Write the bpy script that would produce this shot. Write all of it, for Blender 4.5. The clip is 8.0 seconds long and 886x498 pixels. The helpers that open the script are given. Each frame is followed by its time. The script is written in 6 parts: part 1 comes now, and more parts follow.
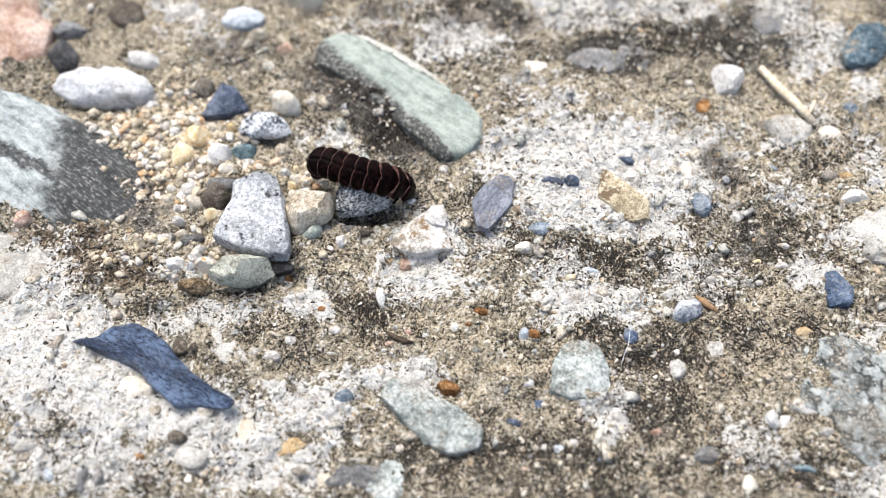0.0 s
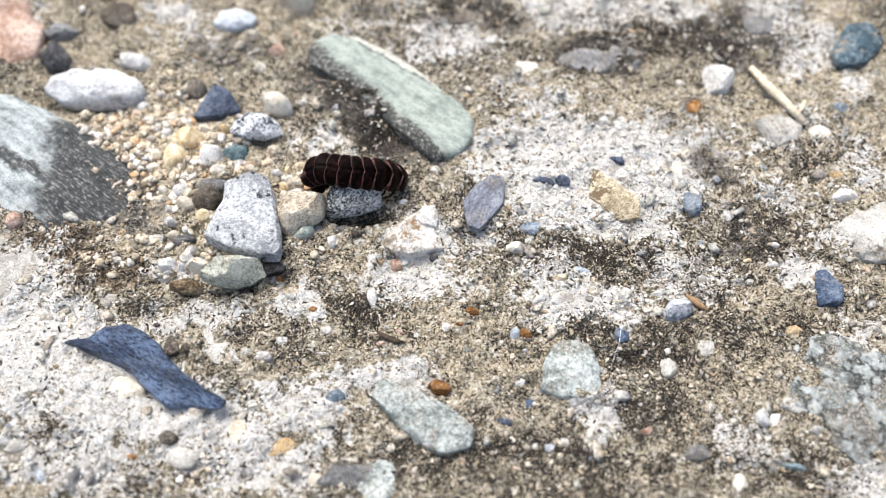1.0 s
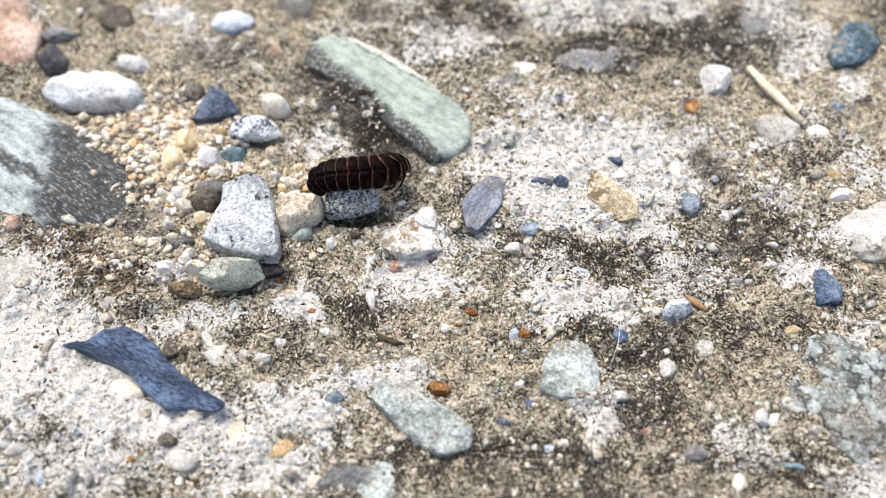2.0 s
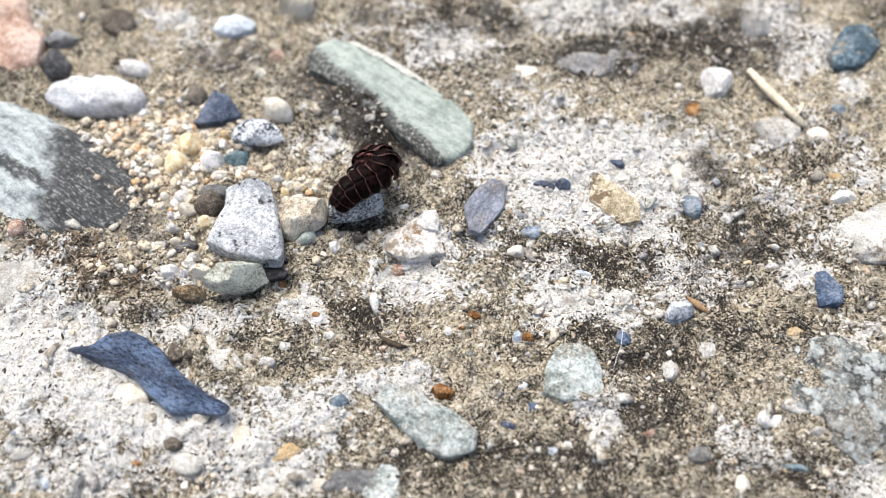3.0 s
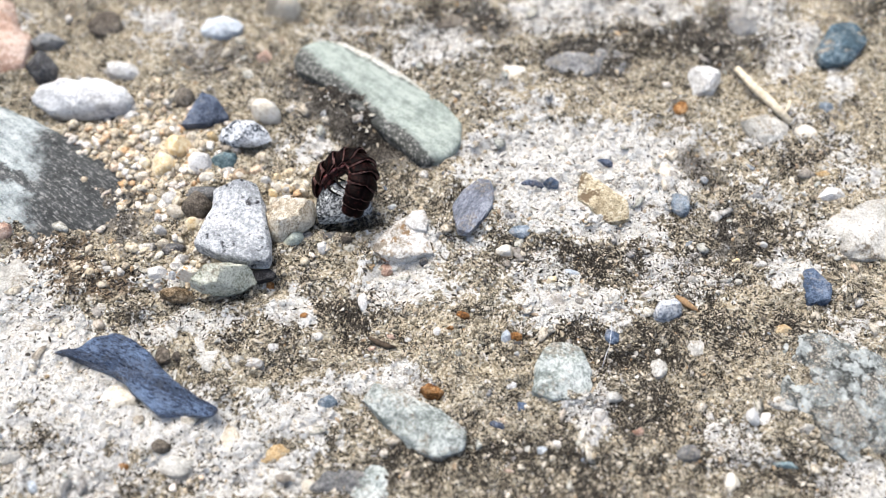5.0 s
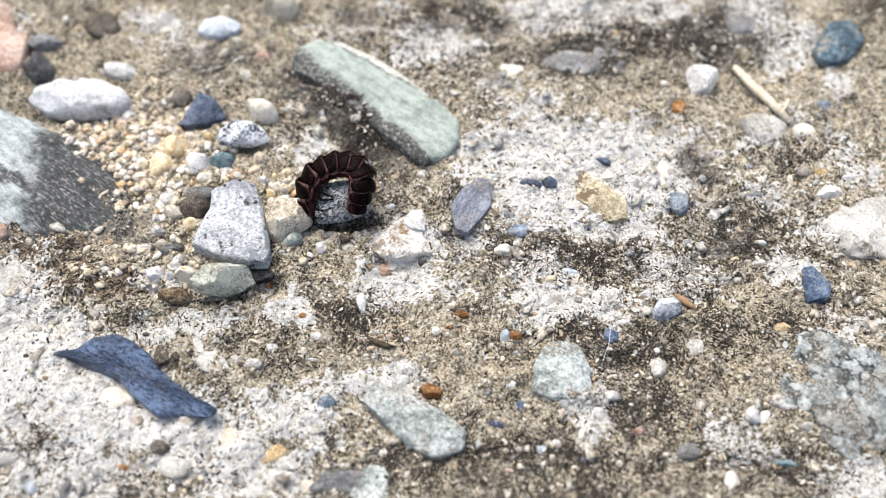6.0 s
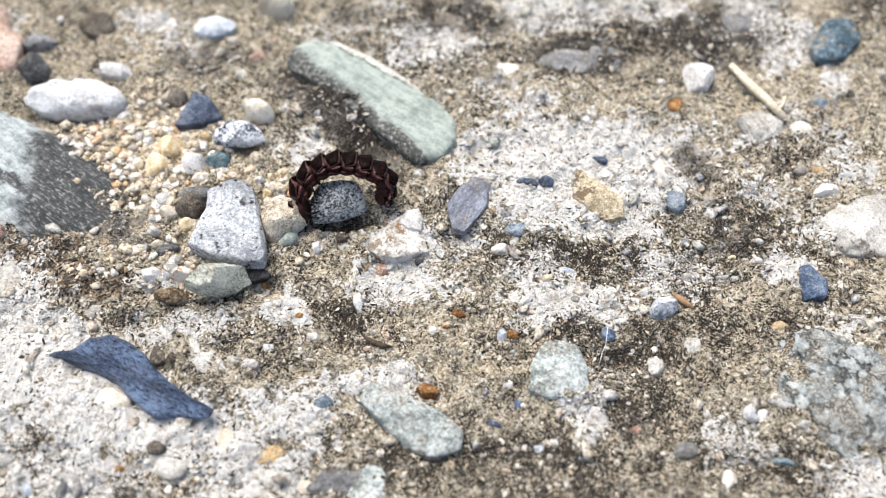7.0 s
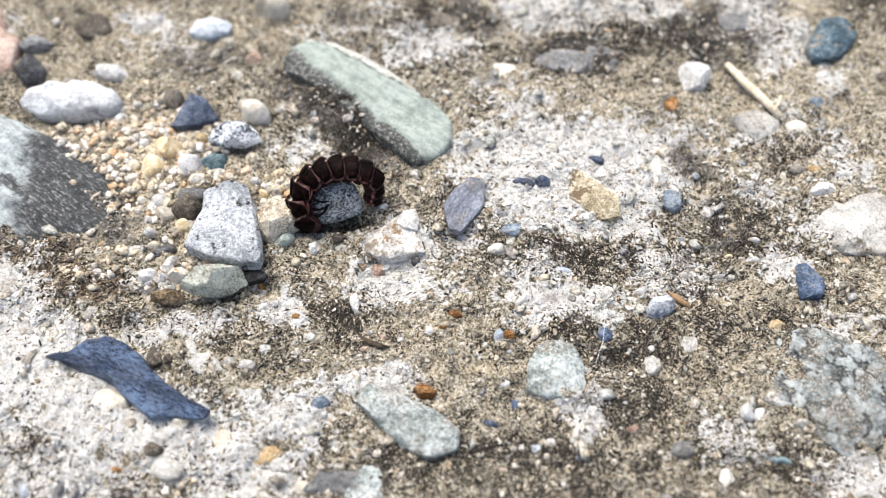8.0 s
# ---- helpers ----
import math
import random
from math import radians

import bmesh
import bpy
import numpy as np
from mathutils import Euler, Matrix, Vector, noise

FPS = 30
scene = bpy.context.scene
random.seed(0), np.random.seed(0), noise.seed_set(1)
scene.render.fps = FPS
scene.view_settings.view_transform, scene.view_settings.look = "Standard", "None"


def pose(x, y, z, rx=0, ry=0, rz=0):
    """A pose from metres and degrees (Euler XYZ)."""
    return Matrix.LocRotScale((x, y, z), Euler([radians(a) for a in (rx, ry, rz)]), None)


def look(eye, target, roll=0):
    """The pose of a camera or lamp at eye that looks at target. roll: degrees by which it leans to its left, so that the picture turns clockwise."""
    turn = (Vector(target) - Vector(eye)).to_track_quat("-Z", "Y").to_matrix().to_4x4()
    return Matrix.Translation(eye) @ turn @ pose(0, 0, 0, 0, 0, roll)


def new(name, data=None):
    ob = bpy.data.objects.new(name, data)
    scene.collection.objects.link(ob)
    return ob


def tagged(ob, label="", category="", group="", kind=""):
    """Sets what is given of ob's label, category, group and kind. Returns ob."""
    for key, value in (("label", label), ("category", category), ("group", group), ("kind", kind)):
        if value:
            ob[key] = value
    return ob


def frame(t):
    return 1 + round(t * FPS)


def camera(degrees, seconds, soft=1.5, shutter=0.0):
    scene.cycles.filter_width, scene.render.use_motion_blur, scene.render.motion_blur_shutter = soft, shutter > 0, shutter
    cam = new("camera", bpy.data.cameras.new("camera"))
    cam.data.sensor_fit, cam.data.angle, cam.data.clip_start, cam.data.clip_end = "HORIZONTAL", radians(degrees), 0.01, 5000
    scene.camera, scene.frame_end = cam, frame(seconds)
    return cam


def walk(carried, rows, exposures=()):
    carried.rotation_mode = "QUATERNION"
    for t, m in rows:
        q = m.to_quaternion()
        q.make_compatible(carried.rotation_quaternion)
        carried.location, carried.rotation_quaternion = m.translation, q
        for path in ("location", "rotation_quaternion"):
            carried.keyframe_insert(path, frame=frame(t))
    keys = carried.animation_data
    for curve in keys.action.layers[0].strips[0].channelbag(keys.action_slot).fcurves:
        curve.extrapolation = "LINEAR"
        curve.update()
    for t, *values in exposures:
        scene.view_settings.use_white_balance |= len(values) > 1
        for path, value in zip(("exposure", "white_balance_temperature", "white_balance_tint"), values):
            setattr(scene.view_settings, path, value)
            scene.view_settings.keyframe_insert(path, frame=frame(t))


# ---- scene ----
# ---------------------------------------------------------------- camera
cam = camera(48.0, 8.0, soft=0.75)
PATH = [
    (0.0, 0.0, -0.0675, 0.116913, 30.0, -0.0, 0.0),
    (0.5, 1.1e-05, -0.06766, 0.117385, 30.086, -0.017, -0.096),
    (1.0, 0.0008, -0.067916, 0.116999, 30.14, -0.056, -0.225),
    (1.5, 0.001041, -0.067966, 0.116717, 30.216, -0.029, -0.349),
    (3.0, 4.7e-05, -0.067723, 0.117673, 30.181, -0.03, -0.728),
    (3.5, 0.000163, -0.067814, 0.117577, 30.21, -0.066, -0.863),
    (4.0, 0.000698, -0.067996, 0.117364, 30.29, -0.11, -1.009),
    (4.5, 0.001026, -0.067951, 0.117332, 30.317, -0.074, -1.094),
    (6.0, 0.000819, -0.068082, 0.11708, 30.404, -0.087, -1.473),
    (6.5, 0.001077, -0.067603, 0.116831, 30.213, -0.048, -1.571),
    (7.0, 0.001043, -0.067874, 0.116894, 30.335, -0.076, -1.692),
    (7.5, 0.001224, -0.068332, 0.116561, 30.519, -0.077, -1.818),
    (8.0, 0.00135, -0.068093, 0.116754, 30.447, -0.015, -1.923),
]
walk(cam, [(r[0], pose(*r[1:])) for r in PATH])
cam.data.dof.use_dof = True
cam.data.dof.focus_distance = 0.1325
cam.data.dof.aperture_fstop = 11.5

# ---------------------------------------------------------------- light
SUN_UP, SUN_TURN = 68.0, -31.0
world = bpy.data.worlds.new("overcast_sky")
scene.world = world
world.use_nodes = True
wt = world.node_tree
sky = wt.nodes.new("ShaderNodeTexSky")
sky.sky_type, sky.sun_disc = "NISHITA", False
sky.sun_elevation, sky.sun_rotation = radians(SUN_UP), radians(SUN_TURN)
sky.air_density, sky.dust_density, sky.ozone_density = 1.0, 4.0, 0.6
wt.links.new(sky.outputs[0], wt.nodes["Background"].inputs[0])
wt.nodes["Background"].inputs[1].default_value = 0.125
sun = new("sun", bpy.data.lights.new("sun", "SUN"))
sun.data.energy, sun.data.angle, sun.data.color = 2.5, radians(38), (1.0, 0.982, 0.945)
# a high, veiled sun, a little behind the boulders
sun.matrix_world = look((-0.20, 0.33, 0.92), (0, 0, 0))
scene.view_settings.exposure = 0.945

MM = 0.001


# ---------------------------------------------------------------- materials
class Mat:
    """A small writer of node materials; lengths inside are in millimetres."""

    def __init__(self, name, rough=0.85, spec=0.12):
        self.m = bpy.data.materials.new(name)
        self.m.use_nodes = True
        self.t = self.m.node_tree
        self.b = self.t.nodes["Principled BSDF"]
        self.b.inputs["Roughness"].default_value = rough
        self.b.inputs["Specular IOR Level"].default_value = spec
        tc = self.t.nodes.new("ShaderNodeTexCoord")
        sc = self.t.nodes.new("ShaderNodeVectorMath")
        sc.operation = "SCALE"
        sc.inputs["Scale"].default_value = 1000.0
        self.t.links.new(tc.outputs["Object"], sc.inputs[0])
        info = self.t.nodes.new("ShaderNodeObjectInfo")
        self.rand = info.outputs["Random"]
        off = self.t.nodes.new("ShaderNodeVectorMath")
        off.operation = "ADD"
        mul = self.op("MULTIPLY", self.rand, 300.0)
        self.t.links.new(sc.outputs[0], off.inputs[0])
        self.t.links.new(mul, off.inputs[1])
        self.raw = sc.outputs[0]
        self.p = off.outputs[0]

    def put(self, socket, v):
        if hasattr(v, "is_linked"):
            self.t.links.new(v, socket)
        else:
            socket.default_value = v

    def op(self, kind, a, b=0.0, c=0.0, clamp=False):
        n = self.t.nodes.new("ShaderNodeMath")
        n.operation, n.use_clamp = kind, clamp
        for s, v in zip(n.inputs, (a, b, c)):
            self.put(s, v)
        return n.outputs[0]

    def noise(self, scale, detail=4.0, rough=0.6, at=None, distort=0.0):
        n = self.t.nodes.new("ShaderNodeTexNoise")
        self.t.links.new(at or self.p, n.inputs["Vector"])
        n.inputs["Scale"].default_value = scale
        n.inputs["Detail"].default_value = detail
        n.inputs["Roughness"].default_value = rough
        n.inputs["Distortion"].default_value = distort
        return n.outputs["Fac"]

    def cells(self, scale, feature="F1", out="Distance", at=None):
        n = self.t.nodes.new("ShaderNodeTexVoronoi")
        n.feature = feature
        self.t.links.new(at or self.p, n.inputs["Vector"])
        n.inputs["Scale"].default_value = scale
        return n.outputs[out]

    def stretch(self, x, y, z, turn=0.0, at=None):
        n = self.t.nodes.new("ShaderNodeMapping")
        self.t.links.new(at or self.p, n.inputs["Vector"])
        n.inputs["Rotation"].default_value = (0, 0, radians(turn))
        m = self.t.nodes.new("ShaderNodeMapping")
        self.t.links.new(n.outputs[0], m.inputs["Vector"])
        m.inputs["Scale"].default_value = (x, y, z)
        return m.outputs[0]

    def step(self, v, lo, hi, a=0.0, b=1.0):
        n = self.t.nodes.new("ShaderNodeMapRange")
        n.interpolation_type = "SMOOTHSTEP"
        for s, x in zip(n.inputs, (v, lo, hi, a, b)):
            self.put(s, x)
        return n.outputs[0]

    def ramp(self, v, *stops):
        n = self.t.nodes.new("ShaderNodeValToRGB")
        self.t.links.new(v, n.inputs[0])
        e = n.color_ramp.elements
        while len(e) < len(stops):
            e.new(0.5)
        for el, (p, c) in zip(e, stops):
            el.position, el.color = p, (*c, 1)
        return n.outputs[0]

    def mix(self, f, a, b, kind="MIX"):
        n = self.t.nodes.new("ShaderNodeMix")
        n.data_type, n.blend_type = "RGBA", kind
        self.put(n.inputs["Factor"], f)
        for s, v in ((n.inputs["A"], a), (n.inputs["B"], b)):
            self.put(s, v if hasattr(v, "is_linked") else (*v, 1))
        return n.outputs["Result"]

    def attr(self, name):
        n = self.t.nodes.new("ShaderNodeAttribute")
        n.attribute_name = name
        return n.outputs["Fac"]

    def island(self):
        return self.t.nodes.new("ShaderNodeNewGeometry").outputs["Random Per Island"]

    def done(self, colour, bump=None, strength=0.5, depth=0.2, rough=None):
        self.put(self.b.inputs["Base Color"], colour)
        if rough is not None:
            self.put(self.b.inputs["Roughness"], rough)
        if bump is not None:
            n = self.t.nodes.new("ShaderNodeBump")
            n.inputs["Strength"].default_value = strength
            n.inputs["Distance"].default_value = depth * MM
            self.t.links.new(bump, n.inputs["Height"])
            self.t.links.new(n.outputs[0], self.b.inputs["Normal"])
        return self.m


def stone_material(name, dark, mid, light, grain=1.2, spots=0.0, spot_colour=(0.03, 0.03, 0.03), dirt=0.35, rough=0.75,
                   streak=None, spot_scale=1.4, spec=0.12, specks=0.75, swirl=0.0, contrast=1.0):
    """Weathered stone: mottling at two scales, mineral spots, sandy dirt and a rough skin."""
    k = Mat(name, rough, spec)
    at = k.stretch(*streak, at=k.raw) if streak else k.p
    big = k.noise(0.16, 5, 0.6, at)
    fine = k.noise(grain, 8, 0.75, at, swirl)
    tiny = k.noise(grain * 3.5, 4, 0.7, at)
    v = k.op("ADD", k.op("MULTIPLY", big, 0.3), k.op("ADD", k.op("MULTIPLY", fine, 0.4), k.op("MULTIPLY", tiny, 0.3)))
    c = k.ramp(v, (0.5 - 0.06 / contrast, dark), (0.5, mid), (0.5 + 0.06 / contrast, light))
    tone = k.op("ADD", 0.85, k.op("MULTIPLY", k.rand, 0.3))
    c = k.mix(1.0, c, k.ramp(tone, (0.0, (0, 0, 0)), (1.0, (1, 1, 1))), "MULTIPLY")
    c = k.mix(k.step(k.noise(3.0, 5, 0.75, at), 0.55, 0.64, 0, specks), c, tuple(x * 0.3 for x in dark))
    if spots:
        s = k.noise(spot_scale * 0.8, 5, 0.72)
        s2 = k.noise(0.3, 2)
        m = k.op("MULTIPLY", k.step(s, 0.60 - 0.06 * spots, 0.65 - 0.06 * spots), k.step(s2, 0.60 - 0.25 * spots, 0.68 - 0.25 * spots))
        c = k.mix(m, c, spot_colour)
    d = k.step(k.op("ADD", k.op("MULTIPLY", k.noise(0.3, 6, 0.7), 0.6), k.op("MULTIPLY", k.noise(1.8, 5, 0.7), 0.4)), 0.5, 0.62, 0.0, min(1.0, dirt * 1.7))
    crust = k.ramp(k.noise(2.8, 5, 0.75), (0.36, (0.05, 0.042, 0.034)), (0.5, (0.24, 0.2, 0.15)), (0.64, (0.5, 0.45, 0.37)))
    c = k.mix(d, c, crust)
    h = k.op("ADD", k.op("MULTIPLY", k.noise(0.9, 9, 0.75), 0.7), k.op("MULTIPLY", k.noise(4.0, 4, 0.7), 0.3))
    return k.done(c, h, 1.0, 0.7, k.step(fine, 0.3, 0.7, rough - 0.12, min(1.0, rough + 0.12)))


def dark_flank_material(name, dark, mid, light, tint, line, width, grain=0.8, specks=0.7, rim=None, streaks=0.5, veins=()):
    """Stone with a darker, streaked flank on one side of a slanting line (x, y, offset in mm)."""
    k = Mat(name, 0.8)
    lines = k.stretch(0.4, 1.4, 1.0, 38, k.raw)
    v = k.op("ADD", k.op("MULTIPLY", k.noise(0.45, 6, 0.7, lines), 0.45), k.op("ADD", k.op("MULTIPLY", k.noise(grain, 8, 0.75), 0.35), k.op("MULTIPLY", k.noise(3.0, 5, 0.7), 0.25)))
    c = k.ramp(v, (0.42, dark), (0.5, mid), (0.58, light))
    c = k.mix(k.step(k.noise(2.2, 6, 0.75), 0.57, 0.66, 0, specks), c, tuple(x * 0.25 for x in dark))
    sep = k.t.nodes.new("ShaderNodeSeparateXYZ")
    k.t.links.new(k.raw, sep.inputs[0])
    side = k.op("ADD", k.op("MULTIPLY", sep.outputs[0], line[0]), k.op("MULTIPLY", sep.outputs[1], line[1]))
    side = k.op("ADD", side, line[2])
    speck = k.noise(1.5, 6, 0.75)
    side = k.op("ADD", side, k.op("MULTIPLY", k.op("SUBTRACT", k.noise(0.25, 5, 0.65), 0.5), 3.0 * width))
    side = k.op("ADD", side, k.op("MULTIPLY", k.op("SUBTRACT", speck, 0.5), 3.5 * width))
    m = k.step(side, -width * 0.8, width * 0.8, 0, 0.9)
    for nx, ny, off, half in veins:
        # dark clefts and margins that cross the pale part
        away = k.op("ADD", k.op("MULTIPLY", sep.outputs[0], nx), k.op("MULTIPLY", sep.outputs[1], ny))
        away = k.op("ADD", k.op("ADD", away, off), k.op("MULTIPLY", k.op("SUBTRACT", k.noise(0.3, 5, 0.65), 0.5), 5.0))
        away = k.op("ADD", away, k.op("MULTIPLY", k.op("SUBTRACT", speck, 0.5), 2.5))
        m = k.op("MAXIMUM", m, k.step(k.op("ABSOLUTE", away), half, half * 0.4, 0, 0.85))
    if rim:
        # a worn, sand-coloured edge set off by a broken dark crack
        edge = k.op("ADD", k.op("MULTIPLY", sep.outputs[0], rim[0]), k.op("MULTIPLY", sep.outputs[1], rim[1]))
        edge = k.op("ADD", edge, k.op("MULTIPLY", k.op("SUBTRACT", k.noise(0.3, 4, 0.6), 0.5), 2.2))
        tan = k.ramp(k.noise(1.4, 6, 0.7), (0.38, (0.3, 0.27, 0.22)), (0.5, (0.6, 0.575, 0.51)), (0.62, (0.74, 0.72, 0.67)))
        c = k.mix(k.step(edge, rim[2] - 0.15, rim[2] + 0.35, 0, 0.9), c, tan)
        crack = k.op("MULTIPLY", k.step(edge, rim[2] - 0.45, rim[2] - 0.15), k.step(edge, rim[2] + 0.15, rim[2] - 0.1))
        crack = k.op("MULTIPLY", crack, k.step(k.noise(0.5, 5, 0.7), 0.46, 0.56, 0, 0.85))
        c = k.mix(crack, c, (0.05, 0.048, 0.042))
    st = k.ramp(k.op("ADD", k.op("MULTIPLY", k.noise(1.5, 7, 0.75, k.stretch(0.5, 2.2, 1.0, 38, k.raw)), streaks), k.op("MULTIPLY", k.noise(1.6, 6, 0.75), 1 - streaks)), (0.46, tint), (0.525, tuple(x * 2.2 + 0.012 for x in tint)), (0.595, tuple((x * 5.0 + 0.2) * w for x, w in zip(tint, (1.0, 0.97, 0.92)))))
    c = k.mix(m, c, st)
    h = k.op("ADD", k.op("MULTIPLY", k.noise(0.7, 9, 0.75), 0.7), k.op("MULTIPLY", k.noise(3.5, 4, 0.7), 0.3))
    return k.done(c, h, 1.0, 0.8)


def crystal_material(name, dark, mid, light):
    """Grey-green rock in which nests of whitish rounded crystals show through the dirt."""
    k = Mat(name, 0.7)
    body = k.op("ADD", k.op("MULTIPLY", k.noise(0.9, 6, 0.72, None, 1.0), 0.5), k.op("MULTIPLY", k.noise(1.6, 6, 0.75), 0.5))
    c = k.ramp(body, (0.4, dark), (0.5, mid), (0.6, light))
    warp = k.t.nodes.new("ShaderNodeVectorMath")
    warp.operation = "ADD"
    k.t.links.new(k.p, warp.inputs[0])
    k.t.links.new(k.op("MULTIPLY", k.noise(0.7, 3, 0.6), 1.6), warp.inputs[1])
    d = k.cells(0.62, "F1", "Distance", warp.outputs[0])
    v = k.op("ADD", d, k.op("MULTIPLY", k.op("SUBTRACT", k.noise(1.8, 6, 0.7), 0.5), 0.8))
    crystal = k.ramp(k.noise(0.9, 6, 0.7), (0.38, mid), (0.5, tuple((a + b) / 2 for a, b in zip(mid, light))), (0.6, light))
    matrix = k.ramp(k.noise(2.2, 6, 0.75), (0.4, tuple(x * 0.3 for x in dark)), (0.5, dark), (0.6, tuple(x * 2.2 for x in dark)))
    nest = k.mix(k.step(v, 0.46, 0.66), crystal, matrix)
    c = k.mix(k.step(k.noise(0.14, 4, 0.6), 0.42, 0.5), c, nest)
    dirt = k.step(k.op("ADD", k.op("MULTIPLY", k.noise(0.2, 5, 0.65), 0.6), k.op("MULTIPLY", k.noise(1.5, 5, 0.7), 0.4)), 0.49, 0.55, 0, 0.85)
    c = k.mix(dirt, c, k.ramp(k.noise(3.0, 4, 0.7), (0.38, (0.03, 0.026, 0.022)), (0.5, (0.15, 0.135, 0.11)), (0.64, (0.5, 0.455, 0.38))))
    h = k.op("SUBTRACT", k.op("MULTIPLY", k.noise(1.4, 8, 0.75), 0.7), k.op("MULTIPLY", d, 0.3))
    return k.done(c, h, 1.0, 0.7)


def ground_material():
    """Weathered concrete: beige crust, white cement, yellow sand, smooth dark grey ground, and fine dark commas of
    lichen.
    """
    k = Mat("weathered_concrete", 0.95, 0.06)
    at = k.raw
    n_drift = k.noise(0.3, 4, 0.6, at)
    n_mid = k.noise(0.55, 6, 0.65, at)
    n_lump = k.noise(1.1, 4, 0.6, at)
    n_fine = k.noise(2.2, 5, 0.65, at)
    n_grain = k.noise(5.5, 3, 0.6, at)
    comma = k.noise(3.0, 3, 0.62, at, 1.3)
    white_at, dark_at, grey_at = k.attr("white"), k.attr("dark"), k.attr("grey")
    lump = k.op("ADD", k.op("MULTIPLY", n_lump, 0.5), k.op("MULTIPLY", n_fine, 0.5))
    c = k.ramp(lump, (0.36, (0.10, 0.083, 0.06)), (0.44, (0.31, 0.265, 0.19)), (0.52, (0.56, 0.492, 0.37)), (0.64, (0.74, 0.69, 0.585)))
    sandy = k.ramp(n_fine, (0.36, (0.27, 0.205, 0.12)), (0.49, (0.6, 0.51, 0.36)), (0.62, (0.79, 0.72, 0.58)))
    c = k.mix(k.op("MULTIPLY", k.attr("sand"), 0.8, clamp=True), c, sandy)
    rust = k.ramp(n_fine, (0.32, (0.05, 0.032, 0.02)), (0.5, (0.17, 0.108, 0.064)), (0.68, (0.36, 0.26, 0.17)))
    rsum = k.op("ADD", k.attr("rust"), k.op("MULTIPLY", k.op("SUBTRACT", n_mid, 0.5), 1.6))
    c = k.mix(k.step(rsum, 0.4, 0.6, 0, 0.75), c, rust)
    white = k.ramp(k.op("ADD", k.op("MULTIPLY", n_lump, 0.5), k.op("MULTIPLY", n_grain, 0.5)),
                   (0.38, (0.44, 0.4, 0.335)), (0.45, (0.66, 0.63, 0.57)), (0.53, (0.78, 0.765, 0.73)), (0.64, (0.84, 0.835, 0.815)))
    wsum = k.op("ADD", k.op("MULTIPLY", white_at, 1.1), k.op("MULTIPLY", k.op("SUBTRACT", n_mid, 0.5), 2.2))
    wsum = k.op("ADD", wsum, k.op("MULTIPLY", k.op("SUBTRACT", n_fine, 0.5), 0.8))
    in_white = k.step(wsum, 0.34, 0.52, 0, 0.97)
    c = k.mix(in_white, c, white)
    # smooth dark grey ground, with a few bare light scratches
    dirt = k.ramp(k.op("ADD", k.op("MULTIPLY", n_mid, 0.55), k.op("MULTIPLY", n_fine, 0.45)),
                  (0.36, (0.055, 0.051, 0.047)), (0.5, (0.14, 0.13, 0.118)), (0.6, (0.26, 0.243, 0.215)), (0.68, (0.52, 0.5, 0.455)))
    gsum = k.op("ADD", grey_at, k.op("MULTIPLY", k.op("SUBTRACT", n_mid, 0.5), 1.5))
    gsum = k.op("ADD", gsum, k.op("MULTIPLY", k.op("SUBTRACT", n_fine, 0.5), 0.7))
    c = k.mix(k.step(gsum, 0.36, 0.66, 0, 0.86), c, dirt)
    # dark lichen commas, thick where it thrives or shade is painted, thin on cement
    lich = k.ramp(n_grain, (0.36, (0.009, 0.008, 0.007)), (0.5, (0.03, 0.026, 0.022)), (0.64, (0.12, 0.105, 0.088)))
    lich = k.mix(k.op("MULTIPLY", in_white, 0.65), lich, (0.24, 0.215, 0.18))
    thick = k.op("ADD", k.op("MULTIPLY", dark_at, 0.175), k.op("MULTIPLY", k.op("SUBTRACT", n_drift, 0.5), 0.5))
    thick = k.op("SUBTRACT", thick, k.op("MULTIPLY", in_white, 0.075))
    thick = k.op("SUBTRACT", thick, k.op("MULTIPLY", k.attr("sand"), 0.05))
    film = k.op("ADD", k.op("ADD", k.op("MULTIPLY", n_fine, 0.6), k.op("MULTIPLY", comma, 0.4)), k.op("MULTIPLY", thick, 0.9))
    c = k.mix(k.step(film, 0.53, 0.6, 0, 0.42), c, (0.075, 0.063, 0.05))
    c = k.mix(k.step(k.op("ADD", comma, thick), 0.545, 0.58, 0, 0.95), c, lich)
    # fine aggregate: single grains of other colour
    cell = k.cells(1.5, "F1", "Color", at)
    celld = k.cells(1.5, "F1", "Distance", at)
    hue = k.ramp(cell, (0.0, (0.66, 0.62, 0.54)), (0.45, (0.8, 0.785, 0.75)), (0.62, (0.36, 0.36, 0.35)), (0.8, (0.5, 0.32, 0.16)), (1.0, (0.17, 0.2, 0.24)))
    pick = k.op("MULTIPLY", k.step(celld, 0.34, 0.26), k.step(k.noise(0.9, 2, 0.5, at), 0.55, 0.61))
    c = k.mix(k.op("MULTIPLY", pick, 0.85), c, hue)
    h = k.op("ADD", k.op("MULTIPLY", n_fine, 0.5), k.op("MULTIPLY", n_grain, 0.25))
    h = k.op("ADD", h, k.op("MULTIPLY", n_lump, 0.7))
    h = k.op("SUBTRACT", h, k.op("MULTIPLY", comma, 0.5))
    return k.done(c, h, 1.0, 1.0)


